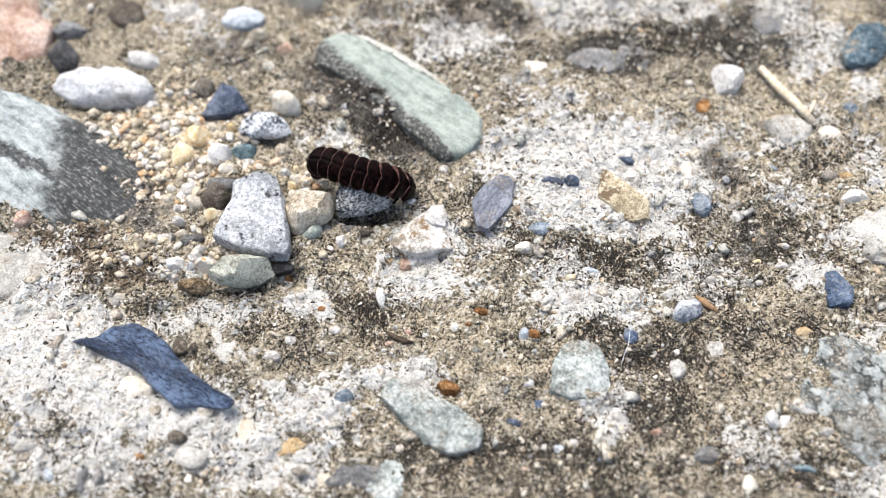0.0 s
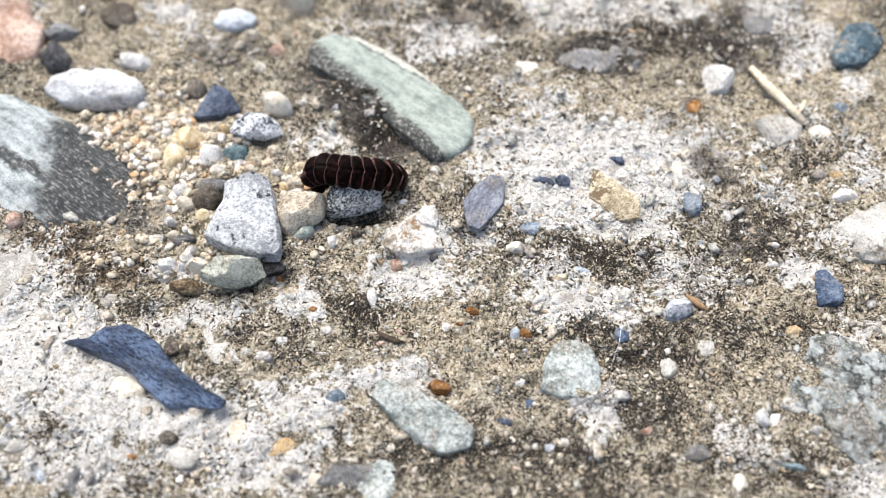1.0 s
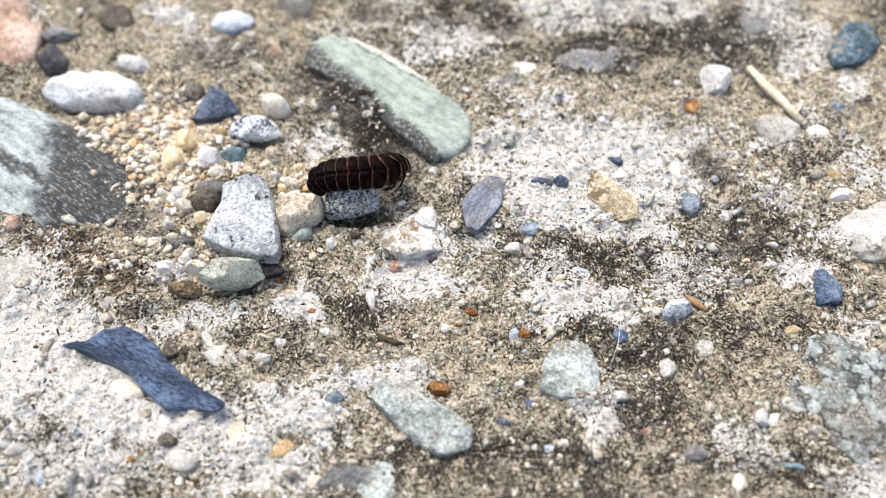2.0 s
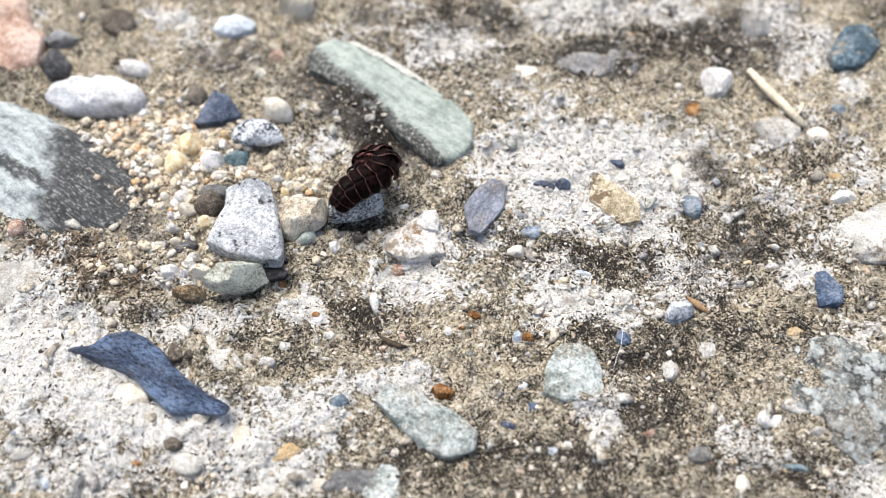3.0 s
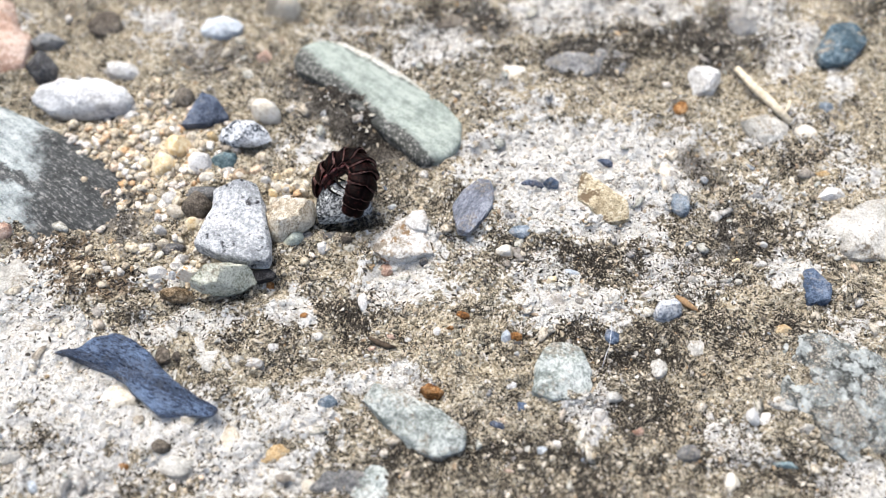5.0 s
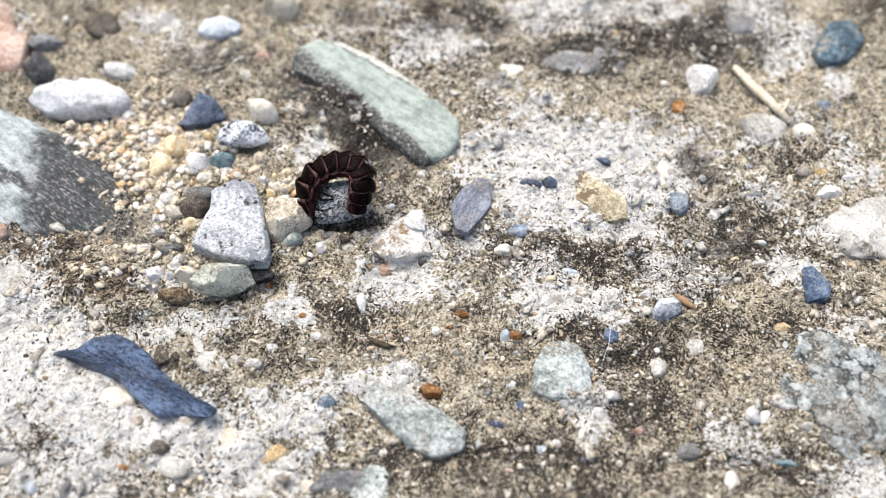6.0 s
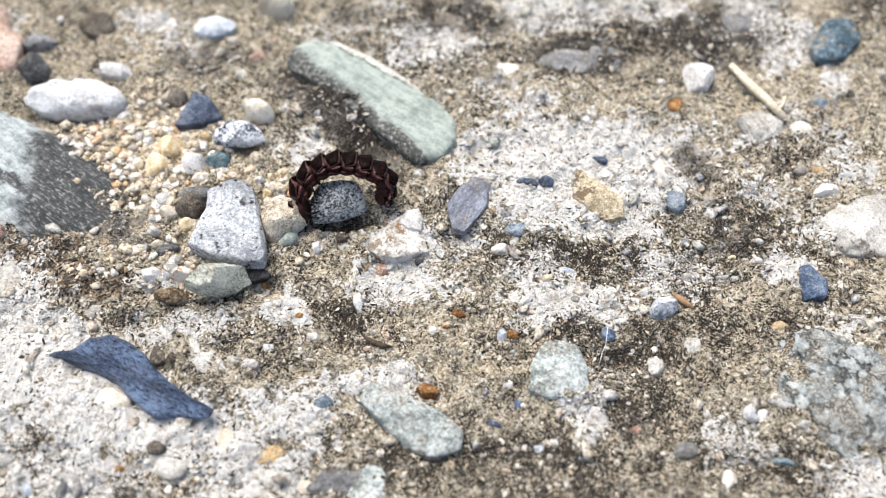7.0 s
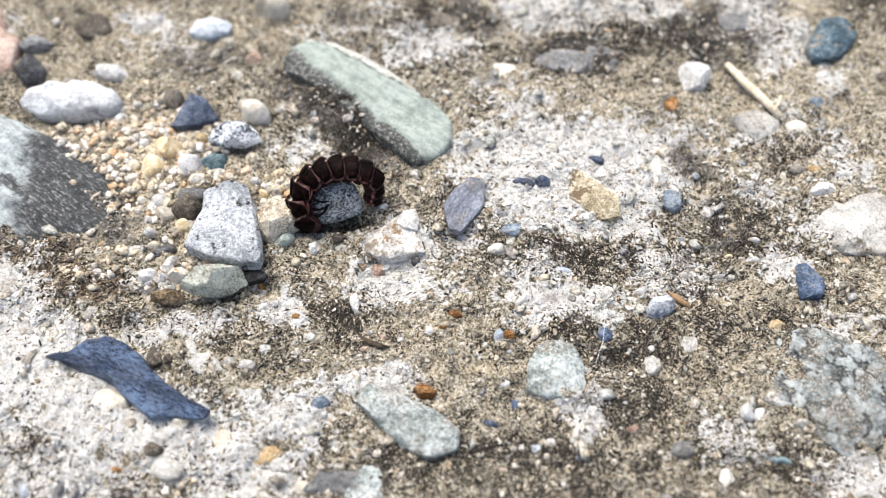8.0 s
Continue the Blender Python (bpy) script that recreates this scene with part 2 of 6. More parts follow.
def grain_material(name, *stops):
    k = Mat(name, 0.8, 0.1)
    v = k.island()
    c = k.ramp(v, *stops)
    n = k.noise(2.0, 5, 0.72, k.raw)
    c = k.mix(1.0, c, k.ramp(n, (0.38, (0.35, 0.33, 0.3)), (0.5, (0.85, 0.84, 0.82)), (0.6, (1.1, 1.1, 1.1))), "MULTIPLY")
    return k.done(c, n, 0.5, 0.2)


M = {
    "boulder": dark_flank_material("grey_green_boulder", (0.13, 0.148, 0.148), (0.32, 0.355, 0.35), (0.52, 0.555, 0.545), (0.016, 0.0155, 0.015), (0.6, 0.0, -1.5), 1.8, 1.1, streaks=0.6, veins=((0.42, 0.9, 3.6, 1.1),)),
    "greenstone": dark_flank_material("pale_green_stone", (0.18, 0.212, 0.185), (0.29, 0.33, 0.292), (0.41, 0.452, 0.405), (0.028, 0.027, 0.025), (-0.72, -0.69, -2.5), 0.8, 0.8, 0.12, rim=(0.57, 0.82, 4.0), streaks=0.15),
    "pinkstone": stone_material("pink_granite", (0.30, 0.18, 0.13), (0.55, 0.39, 0.31), (0.70, 0.58, 0.5), dirt=0.3),
    "whitestone": stone_material("white_quartz", (0.46, 0.44, 0.41), (0.7, 0.685, 0.655), (0.84, 0.83, 0.805), dirt=0.42, spots=0.3, spot_colour=(0.3, 0.3, 0.31), rough=0.6, specks=0.3),
    "milkquartz": stone_material("milky_quartz", (0.52, 0.525, 0.53), (0.8, 0.805, 0.805), (0.89, 0.89, 0.885), grain=0.7, dirt=0.16, spots=0.5, spot_colour=(0.36, 0.37, 0.39), spot_scale=0.5, rough=0.6, specks=0.25),
    "creamstone": stone_material("cream_stone", (0.5, 0.43, 0.33), (0.7, 0.645, 0.54), (0.82, 0.78, 0.7), dirt=0.08, rough=0.6, specks=0.15),
    "palestone": stone_material("pale_stone", (0.34, 0.325, 0.29), (0.53, 0.51, 0.46), (0.7, 0.685, 0.64), dirt=0.6, specks=0.5),
    "darkspeck": stone_material("dark_speckled_stone", (0.03, 0.03, 0.032), (0.085, 0.085, 0.09), (0.2, 0.2, 0.2), grain=2.0),
    "blackslate": stone_material("black_slate", (0.006, 0.006, 0.007), (0.014, 0.014, 0.016), (0.05, 0.05, 0.054), dirt=0.06, rough=0.6),
    "greystone": stone_material("grey_stone", (0.10, 0.10, 0.10), (0.21, 0.21, 0.21), (0.36, 0.36, 0.35), grain=1.8),
    "bluestone": stone_material("blue_grey_stone", (0.08, 0.11, 0.14), (0.19, 0.235, 0.28), (0.36, 0.41, 0.46), dirt=0.25),
    "lightblue": stone_material("light_blue_stone", (0.38, 0.43, 0.48), (0.52, 0.57, 0.62), (0.7, 0.735, 0.77), dirt=0.2, rough=0.5),
    "navyslate": stone_material("navy_slate", (0.035, 0.045, 0.07), (0.08, 0.10, 0.145), (0.18, 0.21, 0.27), dirt=0.2, rough=0.55),
    "purpleslate": stone_material("purple_grey_slate", (0.12, 0.13, 0.157), (0.2, 0.214, 0.255), (0.32, 0.337, 0.375), dirt=0.4, rough=0.6, streak=(0.6, 1.2, 1.0, -50)),
    "blueslate": stone_material("blue_slate", (0.008, 0.015, 0.032), (0.022, 0.041, 0.088), (0.14, 0.2, 0.31), dirt=0.05, rough=0.33, streak=(0.5, 1.8, 1.0, 29), grain=2.2, spec=0.5, specks=0.6, contrast=1.3),
    "blueblack": stone_material("blue_black_stone", (0.04, 0.058, 0.09), (0.09, 0.125, 0.19), (0.2, 0.25, 0.33), dirt=0.25),
    "tealblue": stone_material("dark_teal_blue_stone", (0.04, 0.065, 0.08), (0.1, 0.155, 0.195), (0.34, 0.4, 0.42), dirt=0.6),
    "tealstone": stone_material("teal_stone", (0.06, 0.10, 0.115), (0.13, 0.20, 0.22), (0.25, 0.33, 0.35), dirt=0.2),
    "brownstone": stone_material("brown_grey_stone", (0.055, 0.045, 0.036), (0.14, 0.118, 0.095), (0.26, 0.23, 0.19), grain=1.8),
    "speckstone": stone_material("speckled_granite", (0.015, 0.019, 0.027), (0.15, 0.172, 0.2), (0.74, 0.76, 0.78), grain=0.7, spots=0.8, spot_colour=(0.022, 0.026, 0.036), spot_scale=0.55, dirt=0.06, contrast=2.2),
    "greyslab": stone_material("light_grey_slab_stone", (0.22, 0.232, 0.244), (0.40, 0.417, 0.432), (0.68, 0.692, 0.7), grain=2.0, contrast=1.25, spots=0.7, spot_colour=(0.03, 0.03, 0.034), spot_scale=1.0, dirt=0.08, specks=0.45),
    "greyrock": stone_material("grey_green_quartzite", (0.02, 0.022, 0.024), (0.15, 0.158, 0.16), (0.62, 0.63, 0.625), grain=0.9, dirt=0.05, contrast=1.5, swirl=2.4, spots=0.9, spot_colour=(0.7, 0.72, 0.71), spot_scale=1.3),
    "mossy": stone_material("mossy_green_stone", (0.16, 0.17, 0.12), (0.5, 0.515, 0.42), (0.74, 0.755, 0.66), grain=2.0, dirt=0.45, spots=0.5, spot_colour=(0.12, 0.13, 0.07)),
    "creamrust": stone_material("cream_and_rust_stone", (0.5, 0.44, 0.34), (0.7, 0.65, 0.55), (0.82, 0.79, 0.72), dirt=0.12, spots=0.8, spot_colour=(0.5, 0.28, 0.1), spot_scale=0.8, rough=0.6, specks=0.2),
    "tanbrown": stone_material("tan_and_brown_stone", (0.3, 0.24, 0.15), (0.56, 0.48, 0.33), (0.76, 0.7, 0.56), grain=1.3, dirt=0.1, spots=0.9, spot_colour=(0.16, 0.115, 0.07), spot_scale=0.45),
    "tanstone": stone_material("sandy_stone", (0.28, 0.22, 0.15), (0.62, 0.55, 0.43), (0.83, 0.79, 0.69), grain=1.3, dirt=0.16),
    "glassy": stone_material("glassy_quartz", (0.07, 0.09, 0.12), (0.46, 0.49, 0.54), (0.82, 0.83, 0.84), grain=0.6, dirt=0.1, rough=0.4, spec=0.28),
    "greygreen": stone_material("grey_green_stone", (0.17, 0.195, 0.18), (0.4, 0.435, 0.41), (0.64, 0.67, 0.64), grain=0.8, swirl=0.8, dirt=0.42, spots=0.55, spot_colour=(0.12, 0.13, 0.12)),
    "palegreen": stone_material("pale_green_pebble_stone", (0.34, 0.38, 0.32), (0.5, 0.55, 0.48), (0.65, 0.69, 0.62), dirt=0.1, rough=0.5),
    "rustorange": stone_material("rusty_orange_stone", (0.10, 0.045, 0.018), (0.34, 0.155, 0.05), (0.52, 0.32, 0.16), dirt=0.1),
    "rustbrown": stone_material("rust_brown_stone", (0.09, 0.06, 0.032), (0.31, 0.225, 0.135), (0.52, 0.43, 0.31), grain=1.6, dirt=0.5),
    "ochre": stone_material("ochre_stone", (0.32, 0.20, 0.09), (0.50, 0.35, 0.18), (0.64, 0.52, 0.34), dirt=0.2),
    "yellowquartz": stone_material("yellow_quartz", (0.64, 0.46, 0.23), (0.82, 0.68, 0.44), (0.88, 0.81, 0.65), specks=0.1, dirt=0.04, rough=0.45, spec=0.25),
    "rustywhite": stone_material("rust_stained_quartz", (0.3, 0.25, 0.19), (0.6, 0.57, 0.52), (0.78, 0.76, 0.73), grain=0.7, dirt=0.35, spots=0.75, spot_colour=(0.26, 0.16, 0.08), spot_scale=0.7),
    "marbled": crystal_material("marbled_stone", (0.07, 0.074, 0.07), (0.21, 0.228, 0.22), (0.5, 0.525, 0.505)),
}
GROUND = ground_material()


# ---------------------------------------------------------------- ground
TABLE = np.random.RandomState(7).rand(256, 256)


def value_noise(x, y, seed):
    """Smooth lattice noise of arrays x, y; 0 to 1."""
    x, y = x + 37.13 * seed, y + 91.7 * seed
    xi, yi = np.floor(x).astype(int), np.floor(y).astype(int)
    u, v = x - xi, y - yi
    u, v = u * u * (3 - 2 * u), v * v * (3 - 2 * v)
    a, b = TABLE[xi % 256, yi % 256], TABLE[(xi + 1) % 256, yi % 256]
    c, d = TABLE[xi % 256, (yi + 1) % 256], TABLE[(xi + 1) % 256, (yi + 1) % 256]
    return (a * (1 - u) + b * u) * (1 - v) + (c * (1 - u) + d * u) * v


PATCHES = []


def patch(kind, x, y, rx, ry, turn, strength):
    PATCHES.append((kind, x, y, rx, ry, radians(turn), strength))


patch("white", 21.7, 12.1, 12.0, 7.3, -10, 1.3)
patch("white", 31.9, 14.1, 6.5, 5.4, 0, 0.9)
patch("white", 11.9, 16.5, 4.9, 4.0, -20, 0.9)
patch("white", 26.9, 3.7, 6.2, 2.7, -10, 0.8)
patch("white", -51.9, -14.2, 9.4, 6.5, -25, 1.35)
patch("white", -40.7, -20.4, 9.2, 4.6, -30, 1.35)
patch("white", -54.8, -3.4, 5.3, 5.3, 0, 0.8)
patch("white", -27.8, -27.7, 9.6, 4.3, -20, 0.55)
patch("white", -3.3, -3.4, 5.7, 3.5, 10, 1)
patch("white", 19.8, -8.1, 7.4, 3.3, -5, 0.9)
patch("white", 16.4, -2.5, 4.6, 2.2, 0, 0.6)
patch("white", 21.4, -23.7, 2.1, 4.1, -10, 0.9)
patch("white", 32.1, -4.3, 4.5, 3.5, -40, 0.8)
patch("white", -31.6, -10.5, 6.6, 1.8, 5, 0.9)
patch("white", -31.7, -24.5, 10.5, 4.4, -25, 1.2)
patch("white", -21.5, -28.4, 8.9, 3.9, -20, 0.6)
patch("white", -15.7, -23.4, 4.9, 3.0, -20, 0.8)
patch("white", -43.9, -29.8, 9.5, 3.6, -10, 0.7)
patch("white", -2.2, 1.4, 4.2, 3.1, 0, 1.0)
patch("white", 18.9, 25.3, 5.9, 3.7, 0, 0.45)
patch("white", 41.2, 17.0, 4.9, 4.0, 0, 0.4)
patch("white", 12.3, 27.4, 4.2, 3.2, 0, 0.4)
patch("white", -18.1, -8.9, 2.6, 2.5, 0, 0.8)
patch("white", -10.3, -18.9, 6.4, 1.9, 5, 0.6)
patch("white", -3.1, -18.5, 4.3, 1.4, 0, 0.7)
patch("white", -18.5, -22.6, 5.6, 3.0, -20, 0.6)
patch("white", 3.1, 36.8, 7.4, 4.0, 0, 0.8)
patch("white", 23.6, 42.6, 8.0, 4.2, 0, 0.8)
patch("white", 49.5, -4.3, 3.4, 1.9, -20, 1)
patch("white", 54.6, -17.3, 3.2, 3.2, 0, 0.55)
patch("white", -15.9, 18.0, 3.7, 2.6, 0, 0.6)
patch("white", -11.7, 16.2, 2.3, 1.6, 0, 0.5)
patch("white", 54.0, 38.5, 5.3, 4.7, 0, 0.5)
patch("white", 34.1, 19.0, 6.6, 3.1, 0, 0.6)
patch("white", 38.8, -28.4, 4.1, 3.6, 0, 0.5)
patch("white", 7.4, 1.9, 4.6, 1.8, 10, 0.5)
patch("white", 48.7, 8.3, 4.7, 2.4, 0, 0.5)
patch("white", 2.7, -5.1, 3.8, 2.6, 0, 0.4)
patch("white", 52.6, 0.1, 4.6, 1.8, 0, 0.4)
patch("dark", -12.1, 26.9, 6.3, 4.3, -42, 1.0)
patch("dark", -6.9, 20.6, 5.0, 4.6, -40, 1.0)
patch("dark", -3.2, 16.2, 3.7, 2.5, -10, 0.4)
patch("dark", -29.0, 31.8, 9.4, 4.4, -5, 0.2)
patch("dark", 3.2, 42.1, 7.1, 4.1, 0, 0.8)
patch("dark", 36.3, 37.4, 14.8, 5.2, -5, 0.8)
patch("dark", 23.7, 32.9, 9.5, 3.4, 0, 0.7)
patch("dark", 8.3, 32.9, 6.9, 4.5, 0, 0.35)
patch("dark", 52.2, 38.5, 5.3, 5.9, 0, 0.6)
patch("dark", 27.0, -16.9, 11.5, 3.5, -5, 0.75)
patch("dark", 28.5, -22.6, 7.7, 3.7, 0, 0.7)
patch("dark", 21.1, -1.2, 9.2, 2.3, -8, 0.9)
patch("dark", 36.8, -3.4, 5.3, 5.2, -40, 0.7)
patch("dark", 11.4, -29.1, 12.3, 4.2, 0, 0.5)
patch("dark", 18.7, -31.9, 10.1, 3.5, 0, 0.7)
patch("dark", -22.3, -12.2, 8.1, 2.8, -15, 0.35)
patch("dark", -9.2, -8.9, 5.2, 3.7, 0, 0.7)
patch("dark", 11.0, -14.6, 3.3, 1.7, 0, 0.6)
patch("dark", -6.1, -13.4, 4.4, 1.6, 0, 0.6)
patch("dark", -29.1, -16.5, 4.3, 3.1, -40, 0.2)
patch("dark", -17.1, -1.2, 4.6, 3.5, 0, 0.25)
patch("dark", 6.7, 4.1, 3.9, 2.0, 0, 0.6)
patch("dark", 38.6, -11.8, 5.9, 3.3, -10, 0.7)
patch("dark", 47.6, 1.9, 6.2, 4.6, -20, 0.6)
patch("dark", 56.7, 17.0, 7.3, 5.1, 0, 0.5)
patch("dark", 40.3, 10.2, 4.0, 2.9, 0, 0.4)
patch("dark", -35.7, -10.1, 5.9, 2.5, 0, 0.3)
patch("dark", 7.2, 26.3, 3.4, 5.3, 0, 0.15)
patch("dark", -10.7, 34.0, 4.3, 4.5, 0, 0.4)
patch("dark", -34.2, 43.2, 7.1, 4.8, 0, 0.1)
patch("dark", -50.1, 42.6, 5.3, 4.8, 0, 0.3)
patch("dark", 20.2, -12.6, 5.8, 2.0, 0, 0.6)
patch("dark", 48.3, -11.0, 5.9, 1.7, 0, 0.5)
patch("dark", -45.8, -27.0, 4.1, 2.9, 0, 0.4)
patch("dark", -9.7, -31.9, 5.4, 2.1, 0, 0.5)
patch("dark", -36.0, -32.6, 6.1, 1.7, 0, 0.4)
patch("dark", -57.2, 8.3, 4.7, 2.9, -20, 0.7)
patch("dark", 1.3, 7.4, 3.5, 2.1, 15, 0.4)
patch("dark", 31.6, -15.0, 4.3, 2.4, 0, 0.6)
patch("dark", -1.6, -29.8, 8.2, 3.5, 0, 0.5)
patch("dark", 38.4, -31.2, 4.7, 2.8, 0, 0.6)
patch("dark", 47.0, -31.9, 6.1, 2.1, 0, 0.6)
patch("dark", 32.2, -26.3, 4.2, 2.9, 0, 0.4)
patch("dark", 39.3, -16.5, 3.6, 2.4, 0, 0.3)
# contact shade painted as a dark strip along the foot of the larva's stone
patch("dark", -11.2, 4.6, 4.8, 1.1, 0, 0.7)
# darkish ground, with the shadow below the larva's head painted into it
patch("dark", -6.3, 8.8, 3.6, 1.9, 10, 0.3)
patch("hollow", -10.9, 4.7, 3.8, 0.8, 3, 2.6)
patch("hollow", -25.1, -1.8, 5.3, 0.9, 5, 2.4)
patch("hollow", -26.1, -6.6, 3.9, 0.5, 0, 1.6)
patch("hollow", -32.3, 22.6, 3.7, 1.3, 0, 0.8)
patch("hollow", -49.8, 25.3, 7.5, 1.5, 0, 0.8)
patch("hollow", -25.3, 18.0, 3.7, 1.2, 0, 0.8)
patch("rise", -10.8, 23.7, 7.1, 3.6, -42, 1.5)
patch("rise", -47.1, -20.4, 13.5, 6.9, -28, 1.2)
patch("dark", -45.0, -3.4, 9.8, 3.5, -5, 0.15)
patch("dark", -42.9, 0.5, 3.8, 2.2, -10, 0.25)
patch("rust", -45.9, -2.4, 9.5, 3.2, -5, 0.9)
patch("rust", -52.0, 1.9, 6.9, 3.7, 0, 0.8)
patch("rust", -34.0, -6.1, 2.7, 1.2, 0, 0.3)
patch("white", -34.4, -3.4, 3.8, 2.2, 0, 0.5)
patch("rust", -3.4, 3.2, 2.2, 1.5, 0, 1)
patch("rust", 4.9, -9.5, 1.3, 0.8, 0, 0.8)
patch("sand", -39.6, 18.0, 13.9, 11.2, -20, 1)
patch("sand", -46.8, 38.5, 20.2, 7.0, 0, 0.6)
patch("sand", -17.6, 7.4, 3.9, 3.7, 0, 0.6)
patch("sand", -31.0, 0.1, 6.9, 5.3, 0, 0.7)
patch("sand", -18.3, 11.6, 3.6, 3.4, 0, 0.9)
patch("sand", 16.4, 25.3, 9.2, 5.3, 0, 0.5)
patch("sand", 5.3, 15.0, 4.0, 4.9, 0, 0.5)
patch("sand", 4.8, -15.0, 11.6, 4.7, 0, 0.35)
patch("sand", 39.1, -18.1, 5.7, 3.1, 0, 0.5)
patch("sand", 40.9, 20.1, 4.9, 4.1, 0, 0.4)
patch("sand", 28.4, -29.8, 5.5, 2.8, 0, 0.4)
patch("grey", 9.2, 42.5, 6.2, 3.0, 0, 0.9)
patch("grey", 25.4, 34.1, 6.5, 2.9, -5, 1)
patch("grey", 45.9, 37.1, 6.6, 5.2, 0, 1)
patch("grey", -9.6, 42.8, 4.5, 2.9, 0, 0.6)
patch("grey", -31.9, 35.1, 7.8, 4.6, -5, 0.65)
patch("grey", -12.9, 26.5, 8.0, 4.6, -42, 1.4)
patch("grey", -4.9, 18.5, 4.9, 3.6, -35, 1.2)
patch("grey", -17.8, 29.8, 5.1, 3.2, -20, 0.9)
patch("grey", 35.8, 20.3, 4.1, 2.5, -20, 0.5)
patch("grey", 39.7, 13.2, 4.9, 4.4, -50, 0.7)
patch("grey", 42.6, 1.8, 6.2, 4.1, -40, 0.6)
patch("grey", -53.5, 45.4, 5.4, 3.1, 0, 0.5)
patch("grey", -46.5, 11.8, 9.6, 4.9, -35, 0.9)
patch("grey", -41.5, 5.2, 4.7, 3.7, -20, 0.8)
patch("grey", 63.0, 23.0, 5.0, 4.2, 0, 0.4)
patch("grey", 71.2, 43.2, 3.6, 3.0, 0, 0.8)
patch("grey", 11.2, 29.3, 3.8, 2.0, 0, 0.5)
patch("grey", 24.2, -17.2, 4.4, 2.4, 0, 0.3)
patch("grey", 51.7, -20.8, 4.2, 3.8, 0, 0.5)
patch("grey", 28.7, -16.5, 6.5, 3.5, 0, 0.4)
patch("grey", -7.9, -31.4, 4.1, 2.0, 0, 0.5)
patch("white", -5.1, 44.5, 3.6, 2.2, 0, 0.5)
patch("white", 1.1, 36.8, 4.4, 3.4, -10, 0.8)
patch("white", 24.4, 43.1, 5.4, 3.8, 0, 1)
patch("white", 59.0, 36.3, 3.9, 5.8, 0, 0.6)
patch("white", 38.8, 43.2, 5.4, 3.4, 0, 0.6)
patch("white", 14.3, 23.9, 4.2, 2.7, 0, 0.5)
patch("white", 54.7, -13.8, 3.6, 3.2, -20, 0.6)
patch("white", 32.6, -3.4, 3.8, 1.9, -30, 0.6)
patch("white", 3.7, 0.7, 4.7, 3.5, 0, 0.3)
patch("white", 50.1, 17.0, 3.7, 2.5, -20, 0.5)
patch("white", 54.3, 1.6, 3.9, 3.6, 0, 0.5)
patch("sand", 17.1, 28.1, 6.8, 4.9, 0, 0.7)
patch("sand", 31.3, 24.6, 5.0, 4.2, 0, 0.5)
patch("sand", 45.7, 20.2, 5.0, 4.1, 0, 0.6)
patch("sand", 34.5, -21.3, 5.0, 3.1, 0, 0.6)
patch("sand", 6.9, -16.1, 8.7, 3.6, 0, 0.5)
patch("sand", -11.6, -1.7, 6.9, 3.5, 0, 0.5)
patch("sand", -43.9, 40.5, 6.2, 4.1, 0, 0.8)
patch("sand", -39.9, 44.0, 5.3, 3.6, 0, 0.6)
patch("white", 31.6, 43.3, 6.3, 3.0, 0, 0.9)
patch("sand", 56.5, 24.2, 10.9, 8.5, 0, 0.8)
patch("white", 64.2, 28.3, 3.8, 3.3, 0, 0.6)
patch("white", 53.6, 22.1, 3.3, 2.6, 0, 0.5)
patch("sand", 60.7, 12.8, 5.7, 5.9, 0, 0.9)
patch("white", 61.0, 17.8, 4.2, 2.5, -10, 0.5)
patch("white", 51.9, -32.5, 4.1, 2.2, 0, 1)
patch("white", 36.8, -3.4, 3.8, 2.3, -30, 0.9)
patch("sand", 41.6, -8.7, 4.4, 3.4, 0, 0.7)
patch("white", 31.2, 17.3, 5.0, 3.0, -10, 1.1)
patch("white", 20.2, 13.5, 7.3, 5.0, 0, 1.4)
patch("white", -11.3, 39.9, 3.6, 2.9, 0, 0.4)
patch("sand", 33.0, 32.2, 5.2, 3.4, 0, 0.5)
patch("white", -45.7, -15.9, 8.0, 3.9, -20, 1.3)
patch("sand", -46.0, 42.9, 9.8, 4.8, 0, 1)
patch("sand", -60.7, 40.8, 5.3, 4.7, 0, 0.8)
patch("white", -40.8, 43.4, 5.4, 3.0, 0, 0.6)
patch("white", -36.7, 38.6, 3.5, 2.3, 0, 0.5)
patch("sand", -23.8, 42.5, 6.2, 3.6, 0, 0.7)
patch("white", -63.9, 43.8, 3.6, 2.4, 0, 0.4)
patch("sand", -42.3, -0.2, 9.2, 3.5, 0, 0.6)
patch("sand", -24.7, -9.1, 8.1, 2.5, 0, 0.4)
patch("sand", -2.5, -12.8, 9.6, 4.0, 0, 0.6)
patch("white", -16.6, 40.0, 3.6, 2.3, 0, 0.3)
patch("white", 19.2, 45.1, 5.4, 2.7, 0, 0.7)
patch("white", 39.0, 44.7, 6.3, 2.5, 0, 0.7)
patch("white", 53.1, 42.9, 4.5, 3.0, 0, 0.8)
patch("sand", 62.4, 39.8, 10.6, 5.9, 0, 0.9)
patch("white", 56.3, 31.8, 3.4, 3.4, 0, 0.6)
patch("white", 62.4, 12.8, 4.1, 4.0, 0, 0.6)
patch("sand", 25.6, 26.9, 6.7, 4.3, 0, 0.6)
patch("dark", -29.1, -29.6, 4.1, 2.2, 0, 0.5)
patch("sand", -29.0, -30.3, 6.2, 2.1, 0, 0.5)


